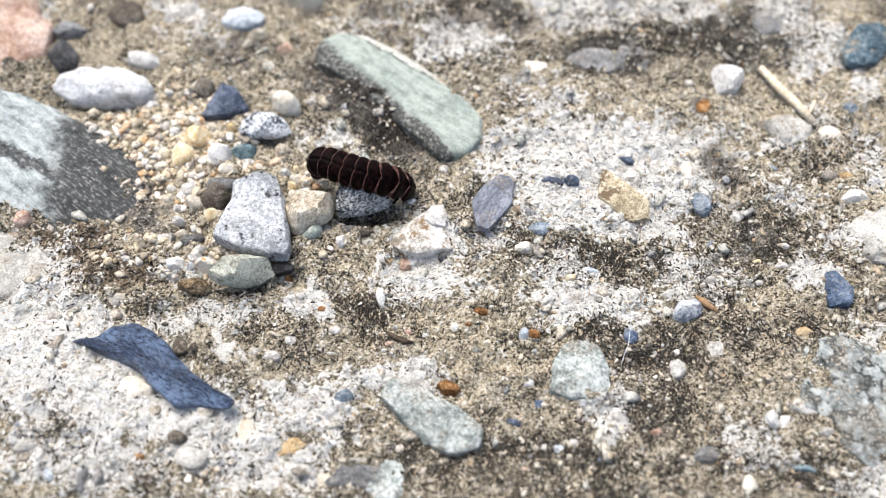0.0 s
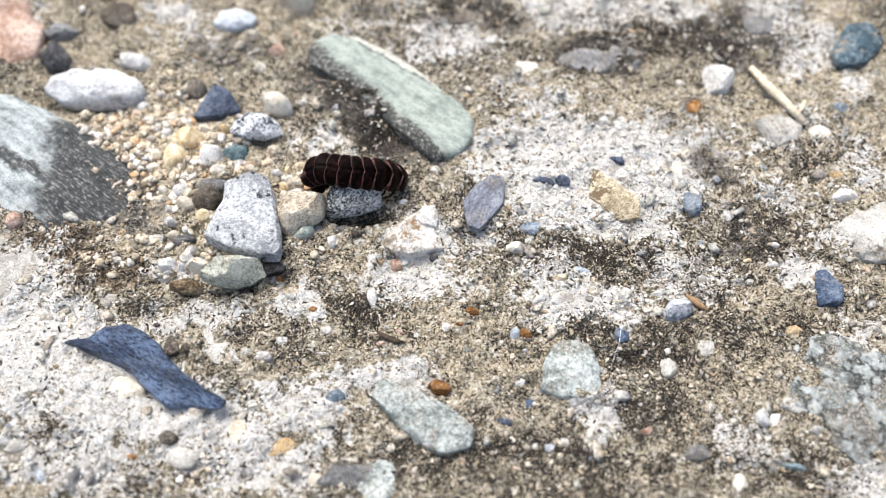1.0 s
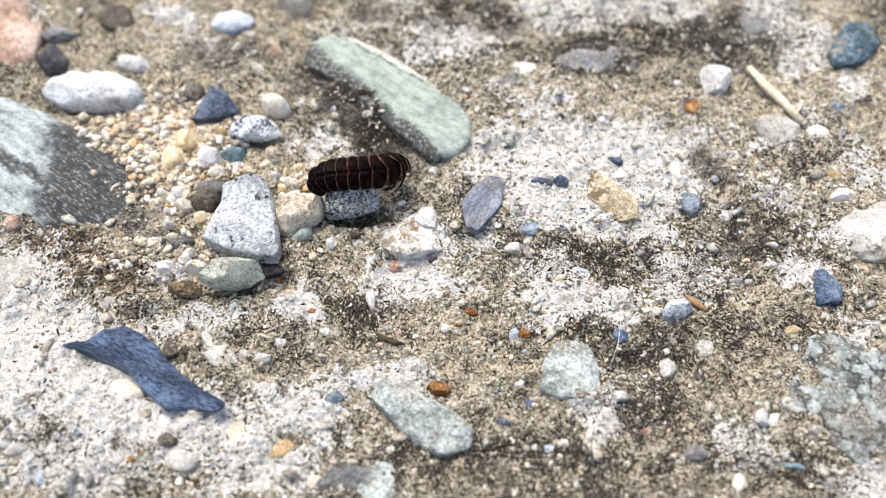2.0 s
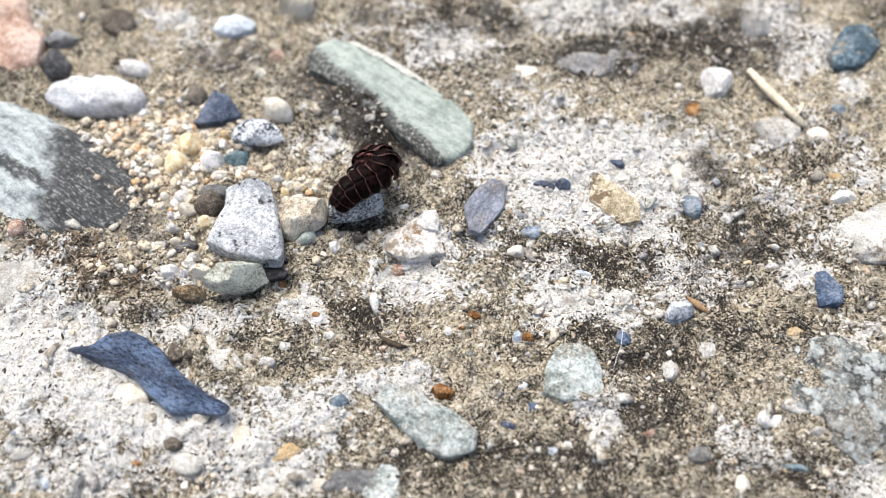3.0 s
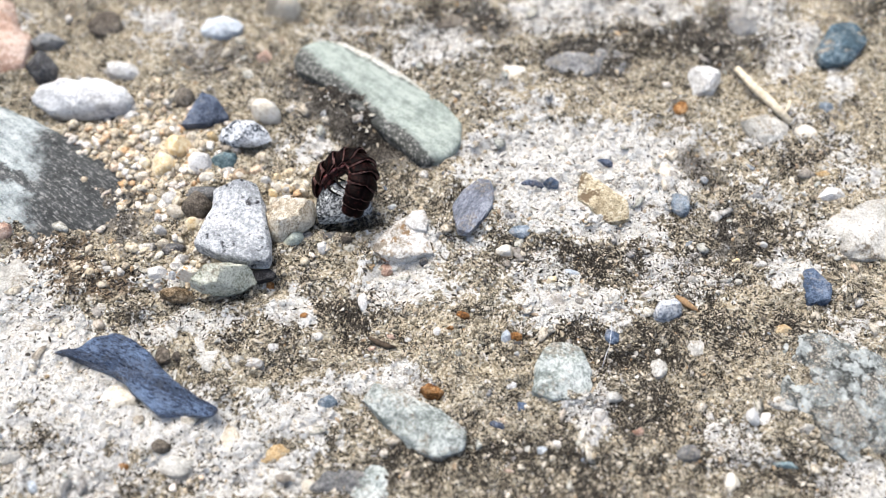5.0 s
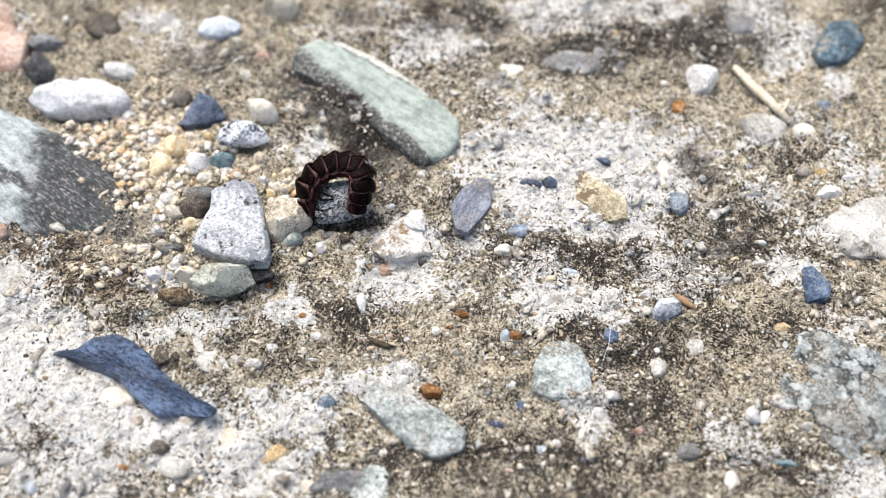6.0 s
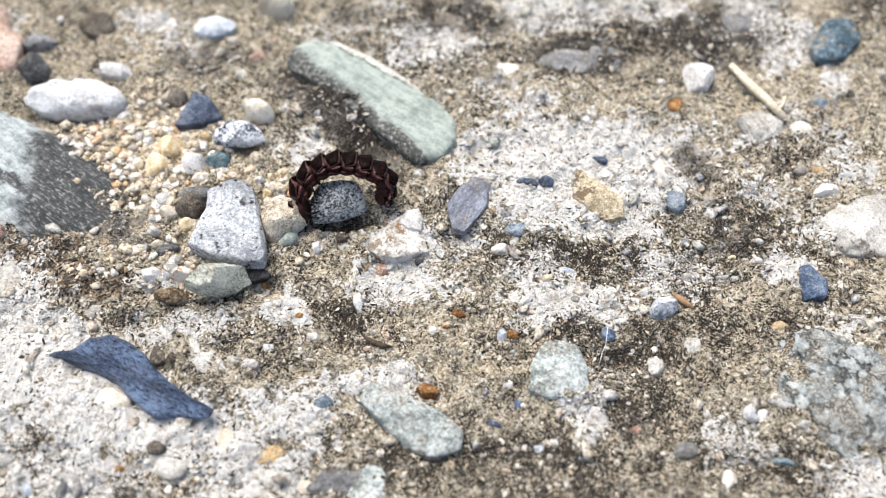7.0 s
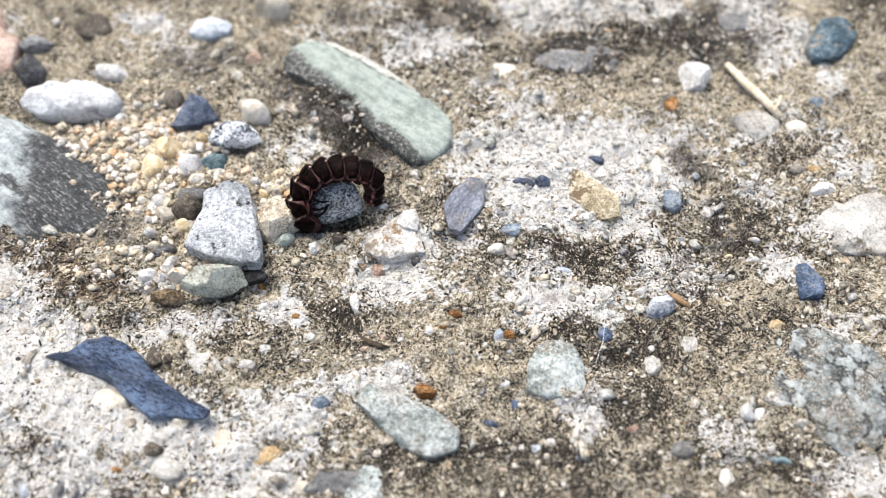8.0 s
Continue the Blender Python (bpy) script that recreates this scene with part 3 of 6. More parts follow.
def mask(kind, x, y):
    """How much of a kind of crust covers the ground at x, y (mm)."""
    wx = x + 3.0 * (value_noise(x / 4, y / 4, 11) - 0.5) + 1.6 * (value_noise(x / 1.3, y / 1.3, 12) - 0.5)
    wy = y + 3.0 * (value_noise(x / 4, y / 4, 13) - 0.5) + 1.6 * (value_noise(x / 1.3, y / 1.3, 14) - 0.5)
    out = np.zeros_like(x)
    for k, px, py, rx, ry, turn, s in PATCHES:
        if k == kind:
            dx, dy = wx - px, wy - py
            a, b = (dx * math.cos(turn) + dy * math.sin(turn)) / rx, (-dx * math.sin(turn) + dy * math.cos(turn)) / ry
            out = np.maximum(out, s * np.clip(1.1 * np.exp(-0.75 * (a * a + b * b)), 0, 1))
    # beyond the tended part the crusts go on at random
    far = np.clip((np.maximum(np.abs(x) - 62, np.abs(y - 6) - 46)) / 12, 0, 1)
    wild = np.clip(2.2 * value_noise(x / 17, y / 17, {"white": 21, "dark": 22, "rust": 23, "sand": 24, "grey": 25}[kind]) - 1.1, 0, 1)
    # far off, one even tone
    even = np.clip((np.hypot(x, y) - 100) / 120, 0, 1)
    return out * (1 - far) + (wild * (1 - even) + 0.3 * even) * far * 0.8


def bare_z(x, y):
    """Height of the concrete (mm) at x, y (mm), without hollows and rises."""
    z = 1.6 * (value_noise(x / 24, y / 24, 1) - 0.5) + 0.8 * (value_noise(x / 7, y / 7, 2) - 0.5)
    z = z + 1.2 * (0.5 - np.abs(2 * value_noise(x / 3.7, y / 3.7, 5) - 1)) + 0.3 * (value_noise(x / 0.5, y / 0.5, 6) - 0.5) + 1.1 * (value_noise(x / 2.4, y / 2.4, 3) - 0.5) + 0.7 * (value_noise(x / 0.95, y / 0.95, 4) - 0.5)
    return z * np.clip(1 - (np.hypot(x, y) - 100) / 120, 0, 1)


def ground_z(x, y, kinds=("hollow", "rise")):
    """Height of the ground (mm) with the hollows under loose stones and the rises."""
    z = bare_z(x, y)
    for k, px, py, rx, ry, turn, s in PATCHES:
        if k in kinds:
            dx, dy = x - px, y - py
            a, b = (dx * math.cos(turn) + dy * math.sin(turn)) / rx, (-dx * math.sin(turn) + dy * math.cos(turn)) / ry
            z = z + (s if k == "rise" else -s) * np.exp(-((a * a + b * b) ** 2))
    return z


def spot(x, y):
    """Height (mm) on which a stone is set down at x, y: the ground with its hollows filled."""
    return float(ground_z(np.array([float(x)]), np.array([float(y)]), ("rise",))[0])


def mesh_from_arrays(name, verts, faces, smooth=True):
    me = bpy.data.meshes.new(name)
    k = faces.shape[1]
    me.vertices.add(len(verts))
    me.vertices.foreach_set("co", np.ascontiguousarray(verts, dtype=np.float32).ravel())
    me.loops.add(faces.size)
    me.loops.foreach_set("vertex_index", faces.astype(np.int32).ravel())
    me.polygons.add(len(faces))
    me.polygons.foreach_set("loop_start", np.arange(0, faces.size, k, dtype=np.int32))
    me.polygons.foreach_set("use_smooth", np.full(len(faces), smooth))
    me.update(calc_edges=True)
    me.validate()
    return me


def build_ground():
    out = np.cumsum(0.4 * 1.32 ** np.arange(42))
    out = out[out < 60000]
    xs = np.concatenate([-82 - out[::-1], np.arange(-82, 82.01, 0.23), 82 + out])
    ys = np.concatenate([-40 - out[::-1], np.arange(-40, 56.01, 0.23), 56 + out])
    gx, gy = np.meshgrid(xs, ys, indexing="ij")
    gz = ground_z(gx, gy)
    verts = np.stack([gx, gy, gz], -1).reshape(-1, 3) * MM
    nx, ny = len(xs), len(ys)
    i = (np.arange(nx - 1)[:, None] * ny + np.arange(ny - 1)[None, :]).ravel()
    me = mesh_from_arrays("ground", verts, np.stack([i, i + ny, i + ny + 1, i + 1], -1))
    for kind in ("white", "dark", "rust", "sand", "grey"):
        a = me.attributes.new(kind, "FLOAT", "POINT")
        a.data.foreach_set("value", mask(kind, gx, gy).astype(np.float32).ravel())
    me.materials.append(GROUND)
    tagged(new("ground", me), "rough weathered concrete with white cement and dark lichen crusts", "ground", kind="structure")


build_ground()


# ---------------------------------------------------------------- stones
def rounded(outline, count, cut=0.2):
    """The outline's corners cut twice and resampled to count points."""
    p = np.array(outline, float)
    for _ in range(2):
        q = np.roll(p, -1, 0)
        p = np.stack([(1 - cut) * p + cut * q, cut * p + (1 - cut) * q], 1).reshape(-1, 2)
    q = np.vstack([p, p[:1]])
    s = np.concatenate([[0], np.cumsum(np.hypot(*np.diff(q, axis=0).T))])
    at = np.linspace(0, s[-1], count, endpoint=False)
    return np.stack([np.interp(at, s, q[:, 0]), np.interp(at, s, q[:, 1])], -1)


def stone_mesh(name, outline, h, box, seed, rough=0.06, count=40, rings=13, slope=(0.0, 0.0), sunk=0.6, cuts=0, cut=0.2, under=0.0, facets=()):
    """A stone over a plan outline (mm): a closed, domed or flat-topped body, knocked and uneven."""
    o = rounded(outline, count, cut)
    size = float(np.sqrt(np.ptp(o[:, 0]) * np.ptp(o[:, 1])))
    verts = [(0.0, 0.0, h)]
    for r in range(1, rings):
        a = math.pi * r / rings
        w, zc = math.sin(a) ** box, math.cos(a)
        z = h * math.copysign(abs(zc) ** (box * 0.9), zc) if zc > 0 else -h * sunk * abs(zc) ** 0.8 - 0.35
        if zc < 0:
            w *= 1 - under * abs(zc) ** 0.45
        verts += [(x * w, y * w, z) for x, y in o]
    verts.append((0.0, 0.0, -h * sunk - 0.35))
    off = Vector((seed * 13.7 % 91, seed * 7.3 % 57, seed * 3.1 % 31))
    res = []
    for x, y, z in verts:
        p = Vector((x, y, z * 1.4))
        d = noise.fractal(p / (size * 0.45) + off, 0.9, 2.0, 4) * size * rough
        d2 = noise.noise(p / (size * 0.16) + off) * size * rough * 0.35 + noise.fractal(p / (size * 0.07) + off, 0.8, 2.0, 3) * min(size, 9.0) * 0.014
        r = math.hypot(x, y) or 1.0
        zz = z + (d + d2) * 0.7 * (1 if z > 0 else 0.3) + (slope[0] * x + slope[1] * y) * (1 if z > 0 else 0.3)
        res.append((x * (1 + (d + d2) * 0.35 / r), y * (1 + (d + d2) * 0.35 / r), zz))
    rnd = random.Random(int(seed * 100))
    v = np.array(res)
    top = v[:, 2] > 0
    # broken faces: direction, and how far out the face lies (of the stone's reach that way)
    for fx, fy, fz, keep in facets:
        n = np.array([fx, fy, fz]) / math.sqrt(fx * fx + fy * fy + fz * fz)
        far = v @ n
        lim = far.max() * keep + 0.12 * np.array([noise.noise(Vector(q) * 0.8 + off) for q in v])
        v -= np.where(top & (far > lim), far - lim, 0)[:, None] * n * 0.97
    for _ in range(cuts):
        a, up = rnd.uniform(0, 2 * math.pi), rnd.uniform(0.25, 1.6)
        n = np.array([math.cos(a), math.sin(a), up])
        n[:2] *= h / size * 2.2
        n /= np.linalg.norm(n)
        far = v @ n
        lim = far.max() * rnd.uniform(0.74, 0.94)
        v -= np.where(top & (far > lim), far - lim, 0)[:, None] * n * 0.98
    res = [tuple(q) for q in v]
    faces = []
    me = bpy.data.meshes.new(name)
    for j in range(count):
        k = (j + 1) % count
        faces.append((0, 1 + j, 1 + k))
        for r in range(rings - 2):
            a, b = 1 + r * count, 1 + (r + 1) * count
            faces.append((a + j, b + j, b + k, a + k))
        last = 1 + (rings - 2) * count
        faces.append((last + j, len(res) - 1, last + k))
    me.from_pydata([(x * MM, y * MM, z * MM) for x, y, z in res], [], faces)
    me.polygons.foreach_set("use_smooth", np.full(len(me.polygons), True))
    me.set_sharp_from_angle(angle=radians(32))
    return me


BEDS = []


def stone(name, mat, label, x, y, h, box, outline, rough=0.06, slope=(0.0, 0.0), lift=0.0, count=84, rings=28, group="", cuts=5, cut=0.12, embed=False, sink=0.0, seed=0.0, facets=()):
    if embed:
        outline, lift, rough = [(px * 1.18, py * 1.18) for px, py in outline], lift - 0.46 * h, rough + 0.05
    me = stone_mesh(name, outline, h, box, abs(x) * 1.37 + abs(y) * 2.91 + seed, rough, count, rings, slope, 0.6, cuts, cut, 0.55 if lift > 0.6 else 0.0, facets)
    BEDS.append((x, y, outline))
    me.materials.append(M[mat])
    ob = tagged(new(name, me), label, {"slate_chip": "slate chip", "stone_slab": "stone", "boulder": "stone", "rock_chunk": "rock"}.get(name, "pebble"), group)
    ob.location = (x * MM, y * MM, (spot(x, y) + lift - sink) * MM)
    return ob


def pebble(name, mat, label, x, y, rx, ry, h, turn):
    """A small rounded pebble, a little lopsided."""
    rnd = random.Random(int(abs(x) * 31 + abs(y) * 57))
    a0 = radians(turn)
    pts = []
    for i in range(9):
        a = 2 * math.pi * i / 9
        k = 1.08 + rnd.uniform(-0.13, 0.13)
        px, py = rx * k * math.cos(a), ry * k * math.sin(a)
        pts.append((px * math.cos(a0) - py * math.sin(a0), px * math.sin(a0) + py * math.cos(a0)))
    low = spot(x, y) - float(ground_z(np.array([x]), np.array([y]))[0])
    return stone(name, mat, label, x, y, h, 0.8, pts, 0.10, sink=low + (0.47 * h if "set in" in label or "embedded" in label or "flush" in label else 0.12 * h), count=26, rings=11, group="loose pebbles", cuts=6, cut=0.16)


stone("slate_chip", "blackslate", "black slate chip wedged under a grey slab", -21.5, -3.8, 0.8, 0.3,
      [(-0.6, -1.2), (1.4, -0.7), (1.9, 0.1), (0.9, 0.8), (-2.6, 0.6)], lift=0.7, cut=0.04)
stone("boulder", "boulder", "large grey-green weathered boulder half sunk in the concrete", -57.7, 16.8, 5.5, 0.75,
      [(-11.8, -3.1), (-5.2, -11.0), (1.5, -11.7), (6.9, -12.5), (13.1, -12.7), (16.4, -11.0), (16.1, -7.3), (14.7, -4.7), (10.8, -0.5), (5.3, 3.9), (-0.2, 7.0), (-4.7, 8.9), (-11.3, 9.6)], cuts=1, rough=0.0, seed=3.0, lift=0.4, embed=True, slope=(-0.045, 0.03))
stone("boulder", "greenstone", "pale green oblong stone with dark flank, half buried", -6.1, 26.7, 2.6, 0.3,
      [(-13.0, 5.2), (-9.2, 2.5), (-4.1, -2.3), (0.5, -7.1), (5.6, -12.3), (9.6, -11.5), (11.7, -8.7), (12.0, -5.4), (9.6, -1.6), (4.7, 3.3), (-1.0, 7.5), (-6.1, 10.6), (-10.1, 11.2), (-12.5, 10.1), (-13.7, 7.6)], lift=-0.95, cuts=0, rough=0.026, cut=0.1)
stone("boulder", "pinkstone", "pinkish orange granite stone at the sand's edge", -70.4, 39.7, 4, 0.8,
      [(-4.4, -8.5), (4.9, -7.9), (8.5, -4.7), (8.0, 0.3), (4.8, 6.6), (-8.9, 9.0)], embed=True)
stone("pebble", "milkquartz", "smooth white oval pebble lying on sand", -50.7, 27.6, 3.2, 0.85,
      [(-4.2, -2.7), (0.9, -3.0), (6.3, -2.4), (7.9, -0.7), (6.4, 1.4), (2.2, 3.0), (-3.8, 3.0), (-6.9, 1.9), (-7.7, -0.3)], lift=0.3, cuts=2, rough=0.07)
stone("pebble", "whitestone", "small white pebble beside a larger white one", -45.5, 32.7, 2, 0.8,
      [(-2.2, -0.6), (0.9, -1.5), (3.0, -0.9), (2.3, 0.7), (-1.6, 1.5), (-3.1, 0.5)])
stone("pebble", "darkspeck", "dark grey speckled pebble on sand", -57.8, 33.6, 2.6, 0.8,
      [(-0.2, -2.7), (2.2, -1.8), (2.2, 0.7), (0.3, 2.6), (-1.9, 1.9), (-2.6, 0.0)])
stone("pebble", "greystone", "grey pebble with dark underside", -58.2, 39.3, 2.5, 0.8,
      [(-1.2, -1.4), (1.9, -1.4), (3.3, 0.1), (1.2, 1.4), (-1.9, 1.4), (-3.2, -0.3)])
stone("pebble", "lightblue", "light blue-grey smooth pebble", -31.1, 40.9, 1.5, 0.7,
      [(-0.8, -2.3), (2.7, -1.4), (3.4, 0.7), (0.8, 2.3), (-2.2, 1.7), (-3.5, -0.6)])
stone("pebble", "creamstone", "cream rounded pebble lying on rough concrete", -22.0, 44.9, 4, 0.8,
      [(-1.0, -2.1), (2.1, -2.0), (3.2, -0.1), (1.7, 2.0), (-1.9, 2.0), (-3.4, -0.3)])
stone("slate_chip", "navyslate", "dark navy slate chip with pointed corner, lying on sand", -32.1, 24.6, 1.5, 0.36,
      [(0.5, -1.8), (3.5, -0.8), (1.7, 1.9), (-0.6, 3.0), (-2.3, 0.0), (-3.4, -2.3)], lift=0.6, cut=0.02, cuts=0, slope=(0.05, 0.2), rough=0.02, facets=[(0.15, -0.5, 0.85, 0.55)])
stone("pebble", "brownstone", "brownish grey small pebble", -35.4, 27.2, 2, 0.8,
      [(-1.0, -1.4), (0.7, -1.8), (1.8, -0.2), (0.9, 1.5), (-1.1, 1.7), (-1.7, -0.1)])
stone("pebble", "speckstone", "black and white speckled angular pebble", -25.6, 19.7, 3, 0.6,
      [(-1.7, -1.9), (1.7, -2.0), (3.9, -1.0), (2.4, 1.7), (-0.3, 2.5), (-3.1, 1.1), (-4.0, -0.7)], lift=0.9, cut=0.05, cuts=2, facets=[(-0.5, -0.4, 0.75, 0.62), (0.5, -0.5, 0.7, 0.66), (0.1, 0.7, 0.7, 0.7)])
stone("pebble", "creamstone", "round cream-white pebble lying on rough concrete", -23.0, 23.9, 3.0, 0.95,
      [(-1.4, -1.1), (0.7, -2.0), (2.1, -1.2), (2.1, 0.4), (0.3, 1.8), (-1.6, 1.7), (-2.4, 0.3)], cuts=0, cut=0.2)
stone("stone_slab", "greyslab", "light grey angular slab with black pits, leaning on pebbles", -25.5, 2.7, 2.5, 0.26,
      [(-3.2, 5.8), (-3.1, 3.0), (-4.2, 0.3), (-5.2, -2.7), (-0.6, -5.0), (1.9, -5.6), (4.9, -5.8), (5.4, -4.6), (4.9, -0.9), (4.0, 3.6), (2.7, 6.6), (0.2, 7.4)], lift=1.3, cut=0.05, slope=(0.03, 0.03), cuts=1, rough=0.04, facets=[(0.9, 0.2, 0.5, 0.88)])
stone("pebble", "mossy", "pale green angular pebble in front of a grey slab", -26.1, -5.2, 5.2, 0.75,
      [(-3.0, -1.4), (-0.3, -1.8), (2.7, -1.1), (4.2, 0.1), (3.4, 1.2), (0.6, 2.0), (-2.3, 1.1), (-4.6, -0.4)], lift=1.0, cut=0.03, cuts=1, rough=0.07, facets=[(-0.45, -0.38, 0.81, 0.7), (0.62, -0.42, 0.66, 0.66), (0.1, 0.75, 0.65, 0.75)])
stone("pebble", "tanstone", "sandy tan blocky stone", -18.3, 4.9, 3.6, 0.42,
      [(-2.7, -2.5), (-1.2, -3.4), (1.0, -2.3), (3.1, -0.5), (3.7, 1.6), (1.7, 2.9), (-2.0, 2.2), (-3.2, 0.3)], lift=0.9, rough=0.13, cut=0.06, cuts=2, facets=[(0.1, -0.9, 0.4, 0.8), (0.85, -0.2, 0.45, 0.8)])
stone("pebble", "creamrust", "cream and orange streaked pebble beside a slab", -31.1, -3.1, 3.0, 0.6,
      [(-1.3, -0.7), (1.0, -0.9), (2.4, -0.5), (2.0, 0.3), (0.1, 0.9), (-1.9, 0.8), (-2.2, -0.2)], lift=0.2, cut=0.06, cuts=7)
stone("rock_chunk", "rustbrown", "crumbly rusty brown stone on the concrete", -32.8, -6.0, 2.6, 0.6,
      [(-0.9, -1.1), (1.2, -1.0), (2.4, -0.2), (1.6, 0.8), (-0.1, 1.2), (-1.9, 0.7), (-2.3, -0.3)], rough=0.16, cut=0.06, cuts=6)
stone("rock_chunk", "rustywhite", "whitish quartz chunk with rusty stain", -2.6, 2.2, 1.7, 0.55,
      [(-2.3, -3.1), (1.2, -3.0), (3.8, -2.2), (3.2, 1.0), (2.8, 3.8), (-0.1, 3.7), (-2.8, 1.5), (-4.8, -1.5)], sink=0.85, rough=0.09, cut=0.06, cuts=3)
stone("rock_chunk", "whitestone", "bright white angular quartz lump with grey vein", -0.9, 4.8, 1.1, 0.45,
      [(-0.5, -1.5), (1.2, -1.7), (1.6, 0.0), (0.9, 1.7), (-1.2, 1.3), (-1.9, -0.2)], cut=0.06, cuts=4, lift=-0.1)
stone("slate_chip", "purpleslate", "flat purple-grey slate flake lying on white concrete", 7.1, 6.7, 1.0, 0.35,
      [(-2.5, -4.2), (-1.1, -4.6), (0.8, -2.6), (2.6, 0.0), (2.8, 2.8), (2.3, 4.2), (0.9, 4.3), (-1.9, 2.3), (-3.2, -0.2)], lift=0.3, cut=0.05)
stone("pebble", "bluestone", "small blue-grey flat pebble", 13.7, 3.0, 1.4, 0.6,
      [(-0.2, -1.2), (2.1, -0.3), (1.9, 1.0), (-1.6, 0.7), (-2.4, -0.4)])
stone("rock_chunk", "tanbrown", "tan and brown sandy chip bedded in white concrete", 24.8, 7.3, 1.5, 0.5,
      [(-1.6, -1.8), (0.7, -3.7), (3.7, -3.1), (3.4, -0.6), (0.9, 2.1), (-1.9, 4.6), (-2.7, 3.8), (-3.3, 0.3)], lift=0.1, cut=0.06)
stone("pebble", "blueblack", "dark blue slate pebble bedded in concrete", 52.0, -6.6, 1.3, 0.4,
      [(-1.7, -0.1), (-1.5, -2.5), (1.4, -2.2), (2.2, 0.1), (1.2, 1.5), (0.1, 2.8), (-1.4, 2.4)], lift=-0.5, cut=0.06, cuts=2)
stone("pebble", "glassy", "glassy blue-grey and white pebble", 31.7, -10.0, 2.6, 0.8,
      [(-1.7, -1.2), (-0.3, -1.5), (1.6, -0.9), (2.0, 0.6), (0.8, 1.6), (-1.2, 1.2), (-2.0, -0.3)])
stone("pebble", "greygreen", "grey-green rounded stone embedded in concrete", 17.3, -18.2, 2.0, 0.6,
      [(-0.6, -3.4), (3.0, -2.1), (3.3, 0.6), (2.0, 3.3), (-0.8, 3.5), (-2.8, 1.4), (-3.6, -2.3)], embed=True)
stone("pebble", "greygreen", "pale green elongated stone flush with the concrete", -1.4, -24.3, 1.5, 0.6,
      [(-3.5, 0.0), (-1.2, -2.5), (2.2, -4.1), (5.0, -3.2), (5.5, -1.0), (2.5, 1.1), (-1.3, 3.4), (-4.2, 4.6), (-5.7, 2.9)], lift=0.5, cut=0.1, cuts=3, embed=True)
stone("slate_chip", "blueslate", "long dark blue slate splinter pressed into white concrete", -36.9, -18.0, 1.9, 0.62,
      [(-6.8, 2.1), (-1.8, -0.3), (2.2, -3.7), (4.2, -5.5), (7.2, -5.3), (10.4, -5.6), (11.3, -4.5), (8.6, -2.7), (5.3, -0.3), (1.2, 3.6), (-0.6, 5.5), (-3.6, 6.4), (-5.7, 6.0), (-7.5, 4.0), (-11.0, 3.7)], lift=0.75, cut=0.06, cuts=3, rough=0.1, slope=(-0.03, -0.05))
stone("pebble", "palestone", "pale grey-green stone flush with the ground", -28.4, -14.7, 1.2, 0.6,
      [(-1.7, -0.5), (0.8, -2.0), (3.6, -2.5), (2.0, 0.4), (-1.2, 2.5), (-3.7, 1.0)], embed=True)
stone("pebble", "rustorange", "rusty orange and brown pebble", 0.7, -20.0, 1.8, 0.7,
      [(-0.7, -0.7), (0.8, -1.0), (1.7, -0.2), (-0.3, 1.2), (-1.6, 0.4)])
stone("rock_chunk", "marbled", "grey-green and white marbled rock set in the concrete", 52.0, -21.5, 2.2, 0.35,
      [(-6.4, -1.2), (-3.8, -2.7), (-2.8, -5.5), (-0.3, -7.8), (3.8, -6.5), (6.9, -0.5), (6.4, 3.6), (2.0, 6.1), (-1.8, 6.8), (-5.6, 6.0)], cut=0.05, cuts=3, lift=0.45, embed=True, rough=0.05)
stone("rock_chunk", "palestone", "large pale beige stone flush with the ground", 61.1, 2.5, 1.8, 0.6,
      [(-4.2, -3.5), (2.8, -4.6), (5.2, 5.0), (-1.9, 3.3), (-5.9, 0.0)], embed=True)
stone("pebble", "whitestone", "white quartz pebble lying on rough concrete", 42.1, 27.8, 2.8, 0.6,
      [(-1.8, -2.2), (0.9, -2.5), (2.7, 0.5), (1.1, 2.3), (-2.3, 2.0)])
stone("rock_chunk", "tealblue", "teal-blue angular stone set in the ground", 64.7, 35.6, 1.4, 0.6,
      [(-3.1, -3.9), (1.0, -3.0), (3.7, 0.5), (2.7, 3.6), (0.1, 4.1), (-3.8, -1.2)], embed=True)
stone("rock_chunk", "greystone", "dark grey flat stone flush with the ground", 25.4, 33.2, 1.0, 0.5,
      [(-2.7, -2.5), (4.2, -2.0), (6.2, 0.7), (2.1, 2.5), (-3.2, 2.2), (-6.4, -0.4)], embed=True)
stone("pebble", "palestone", "pale whitish embedded pebble", 50.2, 20.2, 2.0, 0.7,
      [(-0.8, -3.0), (2.5, -2.2), (3.1, 0.4), (0.3, 2.8), (-3.6, 1.8)], embed=True)
stone("rock_chunk", "whitestone", "white limestone sliver embedded in concrete", 21.4, -23.9, 0.9, 0.5,
      [(-0.7, -3.4), (1.4, -0.6), (1.8, 4.8), (-0.2, 2.7), (-1.5, -2.0), (-3.2, -4.2)], embed=True)
stone("rock_chunk", "palestone", "white lumpy stone crusted with lichen", -59.3, -2.4, 2.0, 0.7,
      [(5.1, -4.1), (6.4, -1.2), (4.5, 2.2), (0.1, 4.8), (-6.0, 4.3), (-3.8, -4.5)], embed=True)
